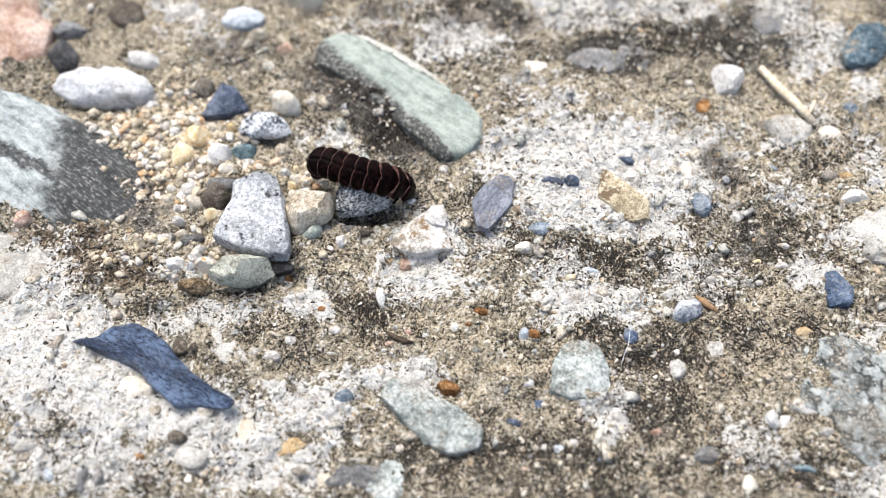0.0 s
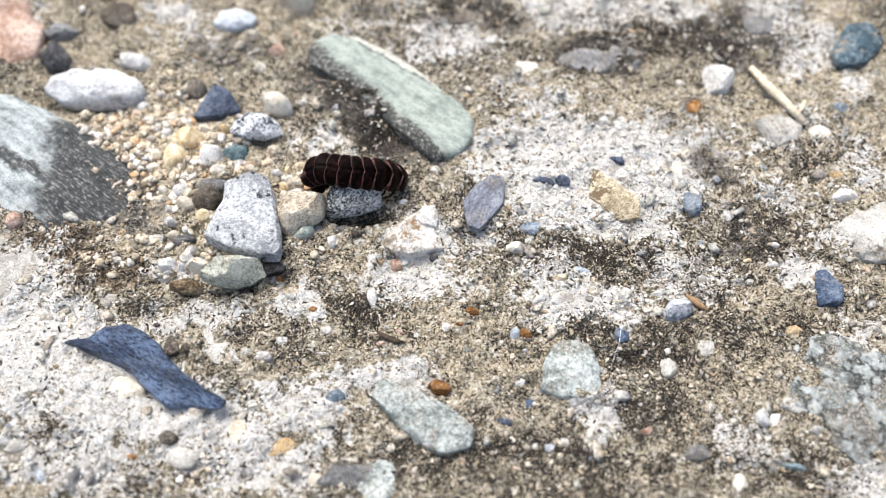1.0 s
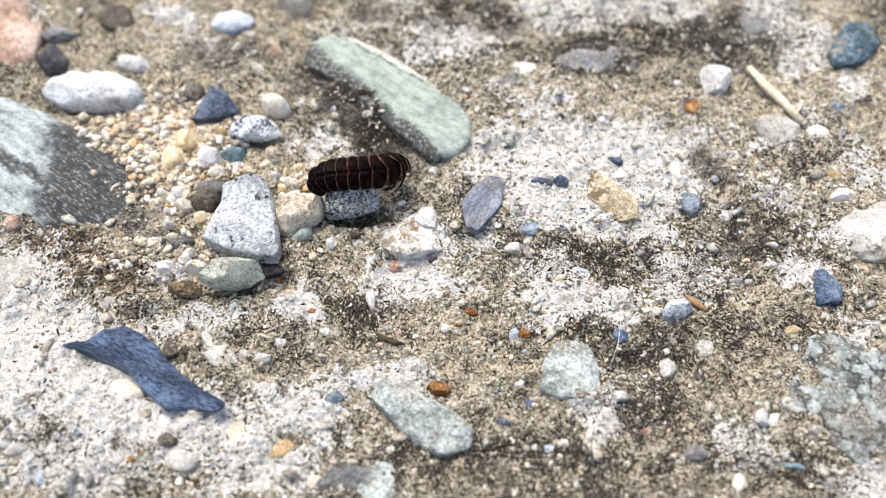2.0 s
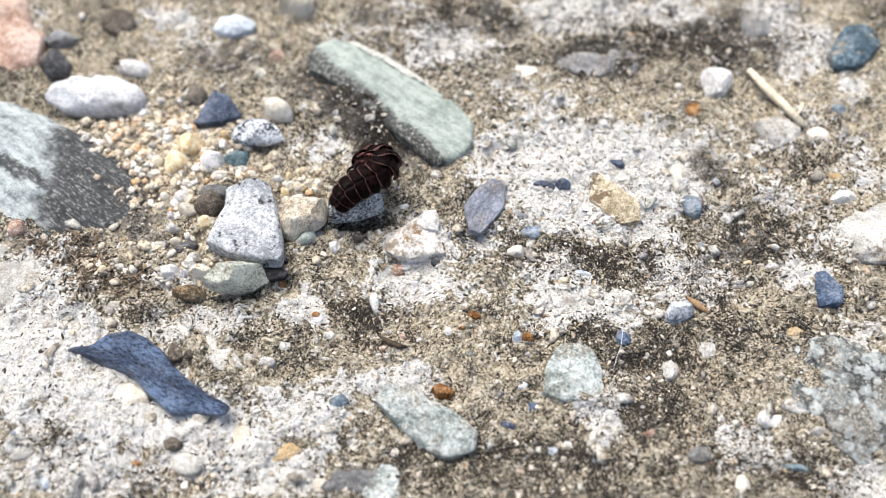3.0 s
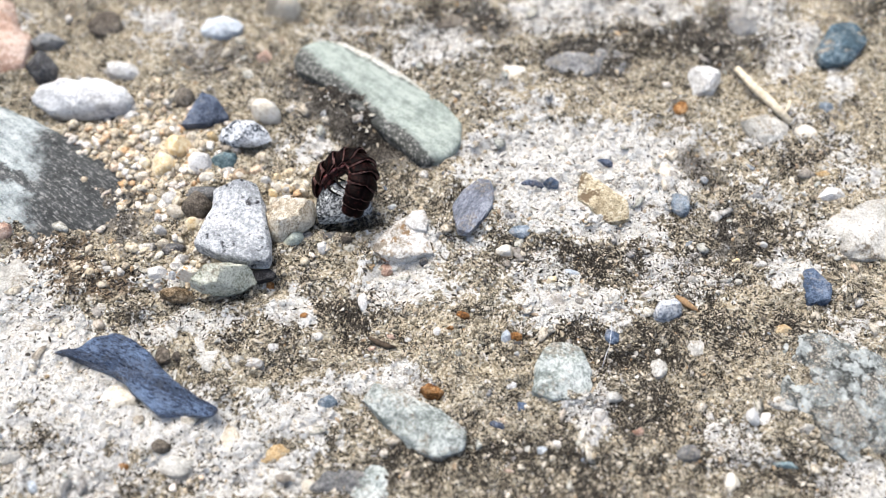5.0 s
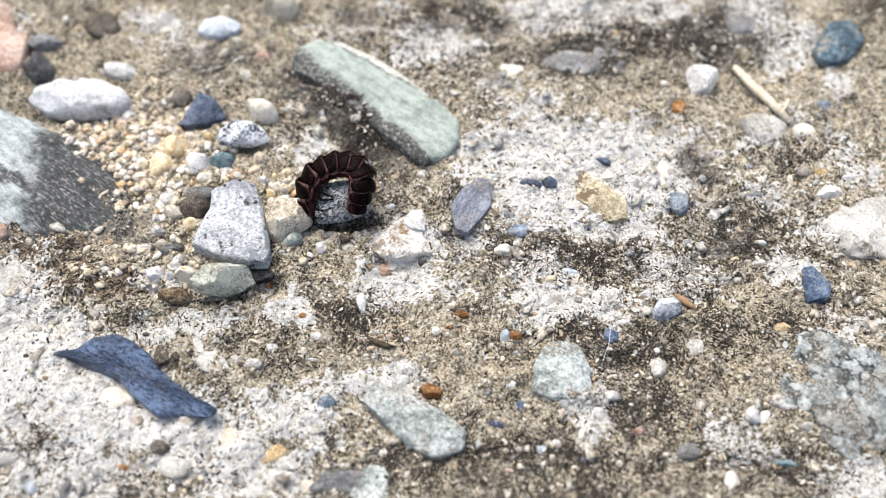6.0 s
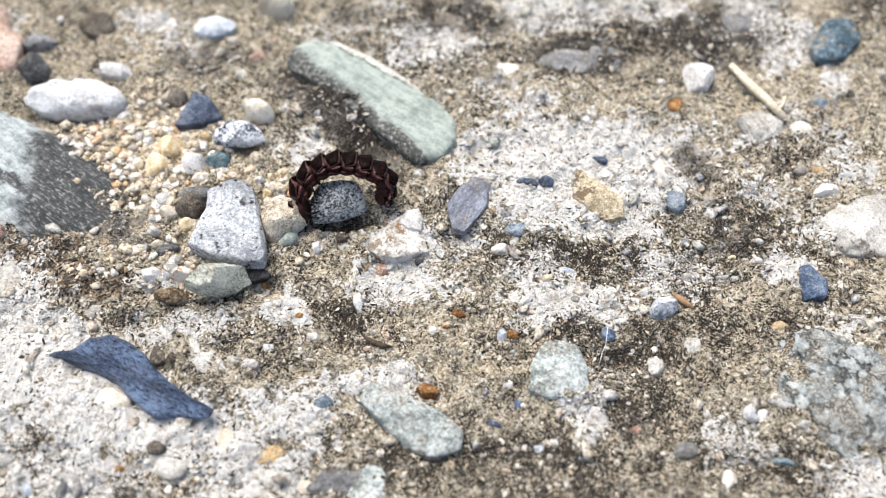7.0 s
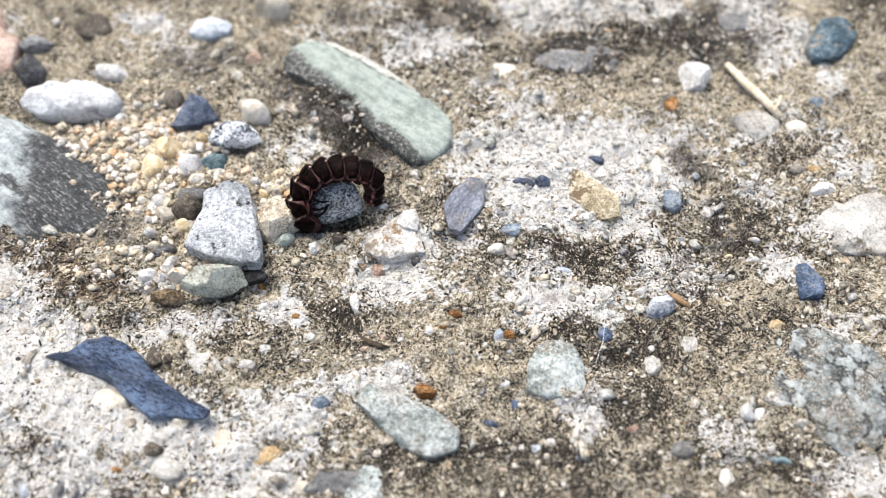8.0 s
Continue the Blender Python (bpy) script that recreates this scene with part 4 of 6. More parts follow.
stone("pebble", "greystone", "dull grey-brown stone flush with the ground", -10.3, -31.6, 1.3, 0.6,
      [(-1.4, -1.5), (1.3, -1.5), (3.6, -0.1), (1.8, 1.4), (-1.6, 1.6), (-3.5, -0.4)], embed=True)
stone("pebble", "greygreen", "grey-green stone flush with the ground", -7.0, -31.9, 1.2, 0.6,
      [(-0.6, -2.7), (2.4, -1.5), (2.1, 1.6), (-1.1, 2.7), (-2.7, -0.1)], embed=True)
stone("stone", "greyrock", "grey quartzite stone under the larva", -11.1, 7.0, 4.1, 0.42,
      [(-2.2, -2.6), (0.8, -2.1), (3.9, -1.0), (4.1, 0.0), (2.9, 2.1), (0.1, 2.6), (-2.4, 2.0), (-3.7, -0.4), (-3.4, -2.5)], lift=1.3, cut=0.1, rough=0.045, cuts=2, facets=[(0.05, -0.72, 0.7, 0.68), (-0.6, -0.2, 0.77, 0.8)])
pebble("pebble", "yellowquartz", "yellow quartz pebble on sand", -35.8, 18.6, 1.97, 2.00, 3, 0)
pebble("pebble", "yellowquartz", "amber-yellow quartz pebble on sand", -37.1, 15.2, 1.78, 1.70, 2.6, 0)
pebble("pebble", "whitestone", "white and grey rounded pebble", -31.9, 15.1, 1.78, 1.71, 2.4, 0)
pebble("pebble", "tealstone", "teal-blue oval pebble lying on rough concrete", -28.5, 15.9, 2.03, 1.34, 2.2, 0)
pebble("pebble", "whitestone", "small white pebble lying on rough concrete", -35.4, 9.5, 1.43, 1.23, 1.8, 20)
pebble("pebble", "creamstone", "small cream pebble lying on rough concrete", -34.5, 7.0, 1.18, 0.95, 1.5, 0)
pebble("pebble", "yellowquartz", "small amber pebble lying on rough concrete", -32.0, 5.0, 1.17, 0.93, 1.6, 0)
pebble("pebble", "brownstone", "dark brown-grey pebble behind a grey slab", -31.5, 8.0, 2.21, 2.37, 2.4, 0)
pebble("pebble", "greystone", "grey stone sunk in the sand", -30.9, 10.0, 2.71, 1.18, 1.4, 0)
pebble("pebble", "whitestone", "small white quartz pebble", -36.0, -2.4, 1.52, 1.26, 2.0, -10)
pebble("pebble", "rustorange", "tiny orange pebble set in rough concrete", -20.8, -4.4, 0.75, 0.57, 1.0, 0)
pebble("pebble", "palegreen", "pale green smooth oval pebble", -17.9, 2.2, 1.55, 0.90, 1.6, 20)
pebble("pebble", "whitestone", "tiny white quartz chip", -13.9, 1.0, 0.62, 1.05, 1.0, 0)
pebble("pebble", "palestone", "pale glassy pebble on a rusty chunk", -3.8, 1.2, 1.16, 0.84, 1.2, 0)
pebble("pebble", "blueblack", "small dark blue round pebble", 18.0, 10.3, 1.11, 0.83, 1.1, 0)
pebble("slate_chip", "navyslate", "thin dark slate sliver", 15.3, 10.3, 1.75, 0.49, 0.7, -12)
pebble("slate_chip", "navyslate", "thin dark slate sliver", 26.0, 14.0, 1.29, 0.42, 0.6, -15)
pebble("pebble", "greystone", "tiny grey chip set in rough concrete", 12.0, 5.4, 0.94, 0.74, 0.8, 0)
pebble("pebble", "bluestone", "blue-grey embedded pebble lying on rough concrete", 35.9, 7.2, 1.34, 1.92, 1.3, 0)
pebble("pebble", "whitestone", "tiny white pebble set in rough concrete", 29.5, -7.3, 0.75, 0.57, 0.9, 0)
pebble("pebble", "ochre", "light orange pebble set in rough concrete", 46.5, -12.5, 1.32, 0.77, 1.1, -5)
pebble("pebble", "bluestone", "blue-grey pebble flush with the concrete", -12.3, -21.5, 1.20, 1.02, 0.9, 0)
pebble("pebble", "blueblack", "dark blue pebble set in rough concrete", 12.2, -22.3, 1.20, 0.73, 0.8, -10)
pebble("pebble", "navyslate", "dark grey chip set in rough concrete", 8.9, -24.5, 1.25, 0.59, 0.6, -10)
pebble("pebble", "lightblue", "light blue pebble set in rough concrete", 14.2, -28.2, 0.89, 0.81, 1.0, 0)
pebble("pebble", "pinkstone", "reddish pink pebble set in rough concrete", 26.0, -26.2, 0.90, 0.61, 1.0, -20)
pebble("pebble", "whitestone", "white oval pebble lying on rough concrete", 40.3, -24.7, 0.77, 1.02, 1.4, 25)
pebble("pebble", "greystone", "grey speckled pebble lying on rough concrete", 31.8, -29.0, 1.57, 1.06, 1.3, 0)
pebble("slate_chip", "tealstone", "dark teal sliver set in rough concrete", 43.6, -30.3, 2.04, 0.48, 0.8, -8)
pebble("pebble", "rustorange", "orange-brown pebble lying on rough concrete", 38.5, 24.1, 1.17, 1.13, 1.2, 0)
pebble("pebble", "bluestone", "blue-grey pebble lying on rough concrete", 59.8, 24.1, 1.67, 1.15, 1.2, 0)
pebble("pebble", "whitestone", "white pebble lying on rough concrete", 57.4, 8.1, 1.90, 1.09, 1.4, 0)
pebble("pebble", "ochre", "orange pebble set in rough concrete", 57.1, 11.8, 1.44, 0.67, 1.0, 0)
pebble("pebble", "creamstone", "cream pebble lying on rough concrete", 56.2, 19.4, 1.64, 1.11, 1.2, -20)
pebble("pebble", "whitestone", "small white round pebble", 45.6, -2.4, 0.91, 0.67, 1.1, 0)
pebble("pebble", "creamstone", "small cream-white pebble lying on rough concrete", 11.0, 0.0, 1.23, 0.83, 1.3, 0)
pebble("pebble", "yellowquartz", "small yellow pebble set in rough concrete", 17.1, -4.9, 0.83, 0.57, 1.0, 0)
pebble("pebble", "whitestone", "translucent white quartz pebble", 17.0, -7.9, 1.49, 1.15, 0.9, 0)
pebble("pebble", "lightblue", "pale blue-white quartz chip", 10.5, -12.8, 0.66, 0.97, 1.4, 0)
pebble("pebble", "rustorange", "small orange-brown grain beside a white one", 11.8, -12.7, 0.80, 0.67, 1.2, 0)
pebble("pebble", "whitestone", "tiny white round pebble", 1.6, -11.6, 0.66, 0.61, 1.0, 0)
pebble("pebble", "rustorange", "small orange crumb set in rough concrete", 4.7, -9.7, 1.04, 0.71, 1.0, 0)
pebble("pebble", "pinkstone", "pale pink pebble set in rough concrete", -4.9, -1.4, 1.14, 0.93, 1.1, 0)
pebble("pebble", "whitestone", "white upright quartz chip", -8.2, -7.4, 0.67, 1.30, 1.1, 8)
pebble("pebble", "pinkstone", "salmon-pink pebble lying on rough concrete", -58.0, 4.6, 1.25, 1.23, 1.5, 0)
pebble("pebble", "pinkstone", "pale pink pebble lying on rough concrete", -24.2, 36.1, 1.48, 1.31, 1.5, 0)
pebble("pebble", "whitestone", "white embedded pebble set in rough concrete", -19.8, -13.6, 1.09, 0.70, 0.9, 0)
pebble("pebble", "whitestone", "white embedded pebble set in rough concrete", -21.9, -16.0, 1.30, 0.76, 0.9, -10)
pebble("pebble", "palestone", "pale embedded pebble set in rough concrete", -24.0, -15.5, 1.01, 0.62, 0.8, 0)
pebble("pebble", "rustorange", "tiny orange-brown pebble set in rough concrete", -15.7, -9.3, 0.67, 0.50, 0.7, 0)
pebble("pebble", "brownstone", "brown embedded pebble set in rough concrete", -33.8, -14.9, 1.30, 1.16, 1.0, 0)
pebble("pebble", "creamstone", "cream embedded stone set in rough concrete", -24.2, -25.7, 2.22, 1.93, 1.0, 0)
pebble("pebble", "ochre", "ochre embedded stone set in rough concrete", -18.7, -27.7, 2.07, 1.47, 0.9, 0)
pebble("pebble", "rustorange", "rusty pebble set in rough concrete", -37.0, -29.1, 0.82, 0.48, 0.8, 0)
pebble("pebble", "greystone", "light grey embedded sliver", -42.7, -32.0, 0.81, 1.56, 1.0, -10)
pebble("pebble", "whitestone", "tiny white chip set in rough concrete", 30.0, -15.1, 0.51, 0.70, 0.8, 0)
pebble("pebble", "whitestone", "tiny white chip set in rough concrete", 27.2, -15.2, 0.43, 0.47, 0.7, 0)
pebble("pebble", "palestone", "pale grey embedded pebble", 34.9, -14.8, 1.30, 1.32, 1.0, 0)
pebble("pebble", "palestone", "pale grey embedded pebble", 29.8, -17.4, 1.08, 1.30, 0.9, -30)
pebble("pebble", "palestone", "pale beige pebble set in rough concrete", 23.3, -21.7, 1.27, 0.59, 0.8, 0)
pebble("pebble", "whitestone", "small white pebble set in rough concrete", 17.2, -22.3, 0.70, 0.65, 0.8, 0)
pebble("pebble", "whitestone", "small white pebble set in rough concrete", 10.8, -19.5, 0.85, 0.53, 0.7, 0)
pebble("pebble", "whitestone", "tiny bright white pebble", -6.2, -11.8, 0.44, 0.39, 0.8, 0)
pebble("pebble", "creamstone", "pale upright stone set in rough concrete", 36.5, -32.7, 0.94, 1.27, 1.0, 0)
pebble("pebble", "creamstone", "pale beige embedded stone", 34.5, 12.0, 1.12, 2.42, 1.0, 0)
pebble("pebble", "whitestone", "cream embedded pebble set in rough concrete", 41.9, -24.6, 1.53, 0.92, 1.0, 20)
pebble("pebble", "palestone", "pale rounded pebble lying on rough concrete", 46.8, -26.1, 1.11, 0.75, 1.2, 0)
pebble("pebble", "palestone", "beige rounded pebble set in rough concrete", 44.7, -22.7, 1.83, 1.02, 1.0, -10)
pebble("pebble", "greystone", "grey chip set in rough concrete", 46.7, 8.2, 1.11, 0.67, 0.8, 0)
pebble("pebble", "whitestone", "white pebble set in rough concrete", 24.9, 21.5, 0.99, 0.83, 0.9, 0)
pebble("pebble", "creamstone", "cream embedded pebble lying on rough concrete", 13.8, 31.1, 2.05, 2.07, 1.2, 0)
pebble("pebble", "brownstone", "dark brown-grey embedded stone", 4.1, 42.5, 3.55, 2.02, 1.0, 0)
pebble("pebble", "greystone", "dark blue-grey embedded stone", 51.2, 40.2, 3.00, 2.02, 1.0, 0)
pebble("pebble", "brownstone", "dark brown stone at the sand's edge", -49.7, 43.1, 2.67, 2.83, 1.6, 0)
pebble("pebble", "whitestone", "small white pebble lying on rough concrete", -43.3, 25.1, 1.34, 0.93, 1.2, 0)
pebble("pebble", "creamstone", "small cream pebble lying on rough concrete", -37.8, 23.0, 1.00, 1.02, 1.2, 0)
pebble("pebble", "creamstone", "small cream pebble set in rough concrete", -26.4, 13.0, 1.13, 0.75, 1.1, 0)
pebble("pebble", "whitestone", "small white pebble set in rough concrete", -27.8, 14.1, 1.29, 0.86, 1.1, 0)
pebble("pebble", "rustorange", "small orange pebble set in rough concrete", -43.2, 21.6, 0.75, 0.64, 0.8, 0)
pebble("pebble", "creamstone", "small cream pebble lying on rough concrete", -30.7, 12.6, 1.12, 0.84, 1.2, 0)
pebble("pebble", "yellowquartz", "small yellow pebble lying on rough concrete", -39.9, 15.7, 0.81, 0.86, 1.2, 0)
pebble("pebble", "creamstone", "small cream pebble set in rough concrete", -35.1, 11.8, 0.96, 0.66, 1.0, 0)
pebble("pebble", "yellowquartz", "small amber pebble set in rough concrete", -39.4, 12.2, 0.72, 0.76, 1.0, 0)
pebble("pebble", "whitestone", "small white pebble lying on rough concrete", -39.2, 20.1, 0.99, 0.89, 1.2, 0)
pebble("pebble", "creamstone", "small cream pebble set in rough concrete", -20.5, 11.2, 1.04, 0.74, 1.1, 0)
pebble("pebble", "whitestone", "tiny white chip set in rough concrete", -4.4, 7.5, 0.71, 0.47, 0.8, 0)
pebble("pebble", "greystone", "small grey gravel piece", -12.9, 3.3, 0.93, 0.71, 0.9, 0)
pebble("pebble", "brownstone", "small brown-grey gravel piece", -10.8, 3.1, 0.93, 0.71, 0.9, 0)
pebble("pebble", "greystone", "small grey gravel piece", -8.3, 5.1, 0.70, 0.80, 1.0, 0)
pebble("pebble", "whitestone", "tiny pale pebble set in rough concrete", -15.1, 4.7, 0.62, 0.55, 0.8, 0)
pebble("pebble", "greystone", "small grey gravel piece", -16.2, 3.1, 1.01, 0.71, 0.9, 0)
pebble("pebble", "creamstone", "small cream pebble on sand", -20.8, 8.9, 1.11, 0.74, 1.8, 0)
pebble("pebble", "whitestone", "small white pebble on sand", -19.2, 10.2, 0.80, 0.59, 1.5, 0)
pebble("pebble", "yellowquartz", "small amber pebble on sand", -19.9, 7.9, 0.71, 0.41, 2.2, 0)
pebble("pebble", "creamstone", "small cream pebble on sand", -18.0, 10.8, 0.96, 0.61, 1.4, -15)
pebble("pebble", "tanstone", "small tan pebble on sand", -16.9, 10.0, 0.72, 0.48, 1.6, 0)
pebble("pebble", "whitestone", "tiny white pebble on sand", -22.1, 11.8, 0.72, 0.54, 1.2, 0)
pebble("pebble", "creamstone", "tiny cream pebble on sand", -19.2, 12.1, 0.64, 0.55, 1.1, 0)
pebble("pebble", "yellowquartz", "tiny amber pebble on sand", -20.9, 13.0, 0.64, 0.56, 1.1, 0)
pebble("pebble", "creamstone", "tiny cream pebble on sand", -16.7, 11.8, 0.72, 0.54, 1.2, 0)
pebble("pebble", "whitestone", "small white pebble on sand", -36.3, 4.2, 0.86, 0.58, 1.4, 0)
pebble("pebble", "creamstone", "small cream pebble on sand", -35.8, 2.4, 0.93, 0.66, 1.4, 0)
pebble("pebble", "whitestone", "small white pebble on sand", -36.7, 6.1, 0.78, 0.69, 1.3, 0)
pebble("pebble", "tanstone", "small tan pebble on sand", -38.2, 8.0, 0.95, 0.70, 1.3, 0)
pebble("pebble", "creamstone", "tiny cream pebble on sand", -38.0, 9.5, 0.71, 0.63, 1.2, 0)
pebble("pebble", "whitestone", "small white pebble lying on rough concrete", -33.5, -1.4, 1.07, 0.72, 1.4, 0)
pebble("pebble", "palestone", "pale embedded pebble set in rough concrete", -38.5, 1.3, 1.23, 1.16, 0.9, 0)
pebble("pebble", "lightblue", "tiny pale blue pebble", -33.8, -2.9, 0.53, 0.65, 1.2, 0)
pebble("slate_chip", "darkspeck", "flat dark grey chip beside a slab", -34.6, 1.1, 2.00, 0.80, 0.9, 20)
pebble("pebble", "creamstone", "tiny cream pebble set in rough concrete", -44.5, -6.1, 0.45, 0.42, 0.8, 0)
pebble("pebble", "palestone", "pale embedded pebble set in rough concrete", -42.9, -7.1, 1.05, 0.76, 0.8, 0)
pebble("pebble", "whitestone", "small white pebble lying on rough concrete", -32.8, -0.1, 0.77, 0.65, 1.3, 0)
pebble("pebble", "brownstone", "dark brown embedded pebble", -31.6, -14.8, 0.80, 0.76, 1.0, 0)
pebble("pebble", "palestone", "small pale chip set in rough concrete", -7.9, -8.7, 0.74, 0.39, 0.9, 0)
pebble("slate_chip", "darkspeck", "small dark angular chip", -0.1, -0.9, 0.61, 0.61, 0.8, -20)
pebble("pebble", "whitestone", "tiny white chip set in rough concrete", -19.1, 0.3, 0.61, 0.34, 0.9, 0)
pebble("pebble", "tanstone", "tiny tan pebble set in rough concrete", -20.0, -2.8, 0.53, 0.34, 0.8, 0)
pebble("pebble", "palestone", "pale grey pebble set in rough concrete", -14.2, -12.2, 0.95, 0.79, 0.9, 0)
pebble("pebble", "tanstone", "small tan chip set in rough concrete", -15.5, -14.3, 0.65, 0.48, 0.7, 0)
pebble("pebble", "tanstone", "small tan chip set in rough concrete", -13.0, -14.6, 0.65, 0.55, 0.7, 0)
pebble("pebble", "whitestone", "thin white chip set in rough concrete", -14.5, -15.4, 0.87, 0.31, 0.7, 0)
pebble("pebble", "whitestone", "tiny white chip set in rough concrete", -12.3, -16.9, 0.43, 0.31, 0.7, 0)
pebble("pebble", "whitestone", "thin white chip set in rough concrete", -7.4, -15.1, 0.65, 0.24, 0.7, 0)
pebble("pebble", "pinkstone", "small pinkish pebble set in rough concrete", -6.8, -14.0, 0.73, 0.47, 0.8, 0)
pebble("pebble", "pinkstone", "pale pinkish pebble set in rough concrete", -4.5, -12.3, 0.66, 0.47, 0.8, 0)
pebble("pebble", "whitestone", "small white chip set in rough concrete", -2.3, -12.5, 0.73, 0.39, 0.8, 0)
pebble("pebble", "whitestone", "thin white chip set in rough concrete", -3.4, -13.3, 0.58, 0.24, 0.7, 0)
pebble("pebble", "rustorange", "small brick-red pebble set in rough concrete", 3.3, -11.5, 0.51, 0.30, 0.9, 0)
pebble("pebble", "whitestone", "tiny white chip set in rough concrete", 3.1, -12.2, 0.44, 0.24, 0.7, 0)
pebble("pebble", "whitestone", "small white chip set in rough concrete", 6.5, -8.6, 0.74, 0.32, 0.8, 0)
pebble("pebble", "creamstone", "small cream chip set in rough concrete", 5.7, -13.7, 0.66, 0.55, 0.8, 0)
pebble("pebble", "greystone", "grey embedded chip set in rough concrete", 20.4, -8.1, 0.89, 0.58, 0.8, 0)
pebble("pebble", "palestone", "pale elongated embedded chip", 25.1, -7.4, 0.67, 1.59, 0.8, -40)
pebble("pebble", "lightblue", "pale lilac embedded chip", 19.4, -3.5, 1.36, 0.52, 0.7, -10)
pebble("pebble", "blueblack", "dark blue embedded pebble", 24.2, -13.1, 0.95, 1.05, 0.7, 0)
pebble("pebble", "whitestone", "small white chip set in rough concrete", 11.7, -15.2, 0.65, 0.36, 1.0, 0)
pebble("pebble", "darkspeck", "dark crumbly pebble set in rough concrete", 11.9, -14.0, 1.09, 0.45, 0.9, 0)
pebble("pebble", "palestone", "pale embedded pebble set in rough concrete", 35.7, -4.9, 0.68, 0.52, 0.7, 0)
pebble("pebble", "whitestone", "small white chip set in rough concrete", -6.5, -28.1, 0.62, 0.33, 0.8, 0)
pebble("pebble", "creamstone", "small cream chip set in rough concrete", 27.9, -21.8, 0.71, 0.28, 0.8, 0)
pebble("pebble", "whitestone", "tiny white chip set in rough concrete", 25.6, -22.8, 0.42, 0.29, 0.7, 0)
pebble("pebble", "whitestone", "white embedded chip set in rough concrete", 16.1, -27.6, 0.90, 0.55, 0.8, -20)
pebble("pebble", "tanstone", "small tan pebble set in rough concrete", 15.3, -29.3, 0.48, 0.40, 0.8, 0)
pebble("pebble", "pinkstone", "small pinkish chip set in rough concrete", 9.9, -30.8, 0.68, 0.27, 0.7, -20)
pebble("pebble", "palestone", "pale embedded chip set in rough concrete", 12.5, -27.7, 0.62, 0.56, 0.7, 0)
pebble("pebble", "tanstone", "tan pebble on sand", -38.4, 22.4, 1.25, 1.10, 1.4, 0)
pebble("pebble", "tanstone", "tan pebble on sand", -33.7, 20.6, 0.99, 0.78, 1.3, 0)
pebble("pebble", "yellowquartz", "small amber pebble lying on rough concrete", -30.8, 20.3, 0.74, 0.58, 1.2, 0)
pebble("pebble", "tanstone", "tan-grey pebble on sand", -22.9, 16.3, 1.14, 0.86, 1.2, 0)
pebble("pebble", "yellowquartz", "small amber pebble lying on rough concrete", -21.4, 10.4, 0.80, 0.72, 1.2, 0)
pebble("pebble", "whitestone", "tiny white pebble set in rough concrete", -30.4, 14.4, 0.48, 0.38, 1.0, 0)
pebble("pebble", "creamstone", "small cream pebble lying on rough concrete", -40.2, 13.8, 1.05, 0.75, 1.2, 0)
pebble("pebble", "whitestone", "small white pebble set in rough concrete", -19.4, 10.8, 0.72, 0.64, 1.1, 0)
pebble("pebble", "whitestone", "tiny white pebble set in rough concrete", -20.6, 10.0, 0.56, 0.46, 1.0, 0)
pebble("pebble", "creamstone", "small cream pebble set in rough concrete", -34.2, 17.9, 0.82, 0.79, 1.1, 0)
pebble("pebble", "palestone", "pale embedded chip set in rough concrete", 40.2, -5.0, 0.83, 0.35, 0.7, 0)
pebble("pebble", "yellowquartz", "small yellow pebble set in rough concrete", 42.3, -1.9, 0.69, 0.44, 0.8, 0)
pebble("pebble", "palestone", "small pale chip set in rough concrete", 44.2, -2.3, 0.68, 0.35, 0.8, 0)
pebble("pebble", "palestone", "pale embedded chip set in rough concrete", 42.0, -4.8, 0.98, 0.44, 0.7, 0)
pebble("pebble", "whitestone", "white embedded chip set in rough concrete", 46.2, 0.4, 0.84, 0.46, 0.7, 0)
pebble("pebble", "palestone", "bluish pale embedded stone", -51.2, -27.5, 1.72, 1.00, 0.8, 0)
pebble("pebble", "lightblue", "blue-grey embedded sliver set in rough concrete", -47.4, -31.3, 0.61, 0.97, 0.8, 20)
pebble("pebble", "palestone", "whitish embedded stone set in rough concrete", -30.4, -29.0, 2.05, 1.60, 0.9, 0)
pebble("pebble", "whitestone", "white embedded pebble set in rough concrete", -38.0, -31.7, 0.68, 0.54, 0.8, 0)
pebble("pebble", "creamstone", "cream embedded stone set in rough concrete", -38.8, -20.5, 2.55, 1.43, 0.9, -10)
pebble("pebble", "brownstone", "brown embedded stone set in rough concrete", -32.6, -26.8, 1.38, 0.85, 0.8, 0)
pebble("pebble", "palestone", "pale embedded stone set in rough concrete", -51.2, -10.2, 1.48, 0.66, 0.8, 0)
pebble("pebble", "creamstone", "cream embedded stone set in rough concrete", -13.8, -31.7, 1.76, 1.01, 0.8, 0)
pebble("pebble", "palestone", "pale embedded stone set in rough concrete", -18.0, -30.6, 2.04, 1.16, 0.8, -10)


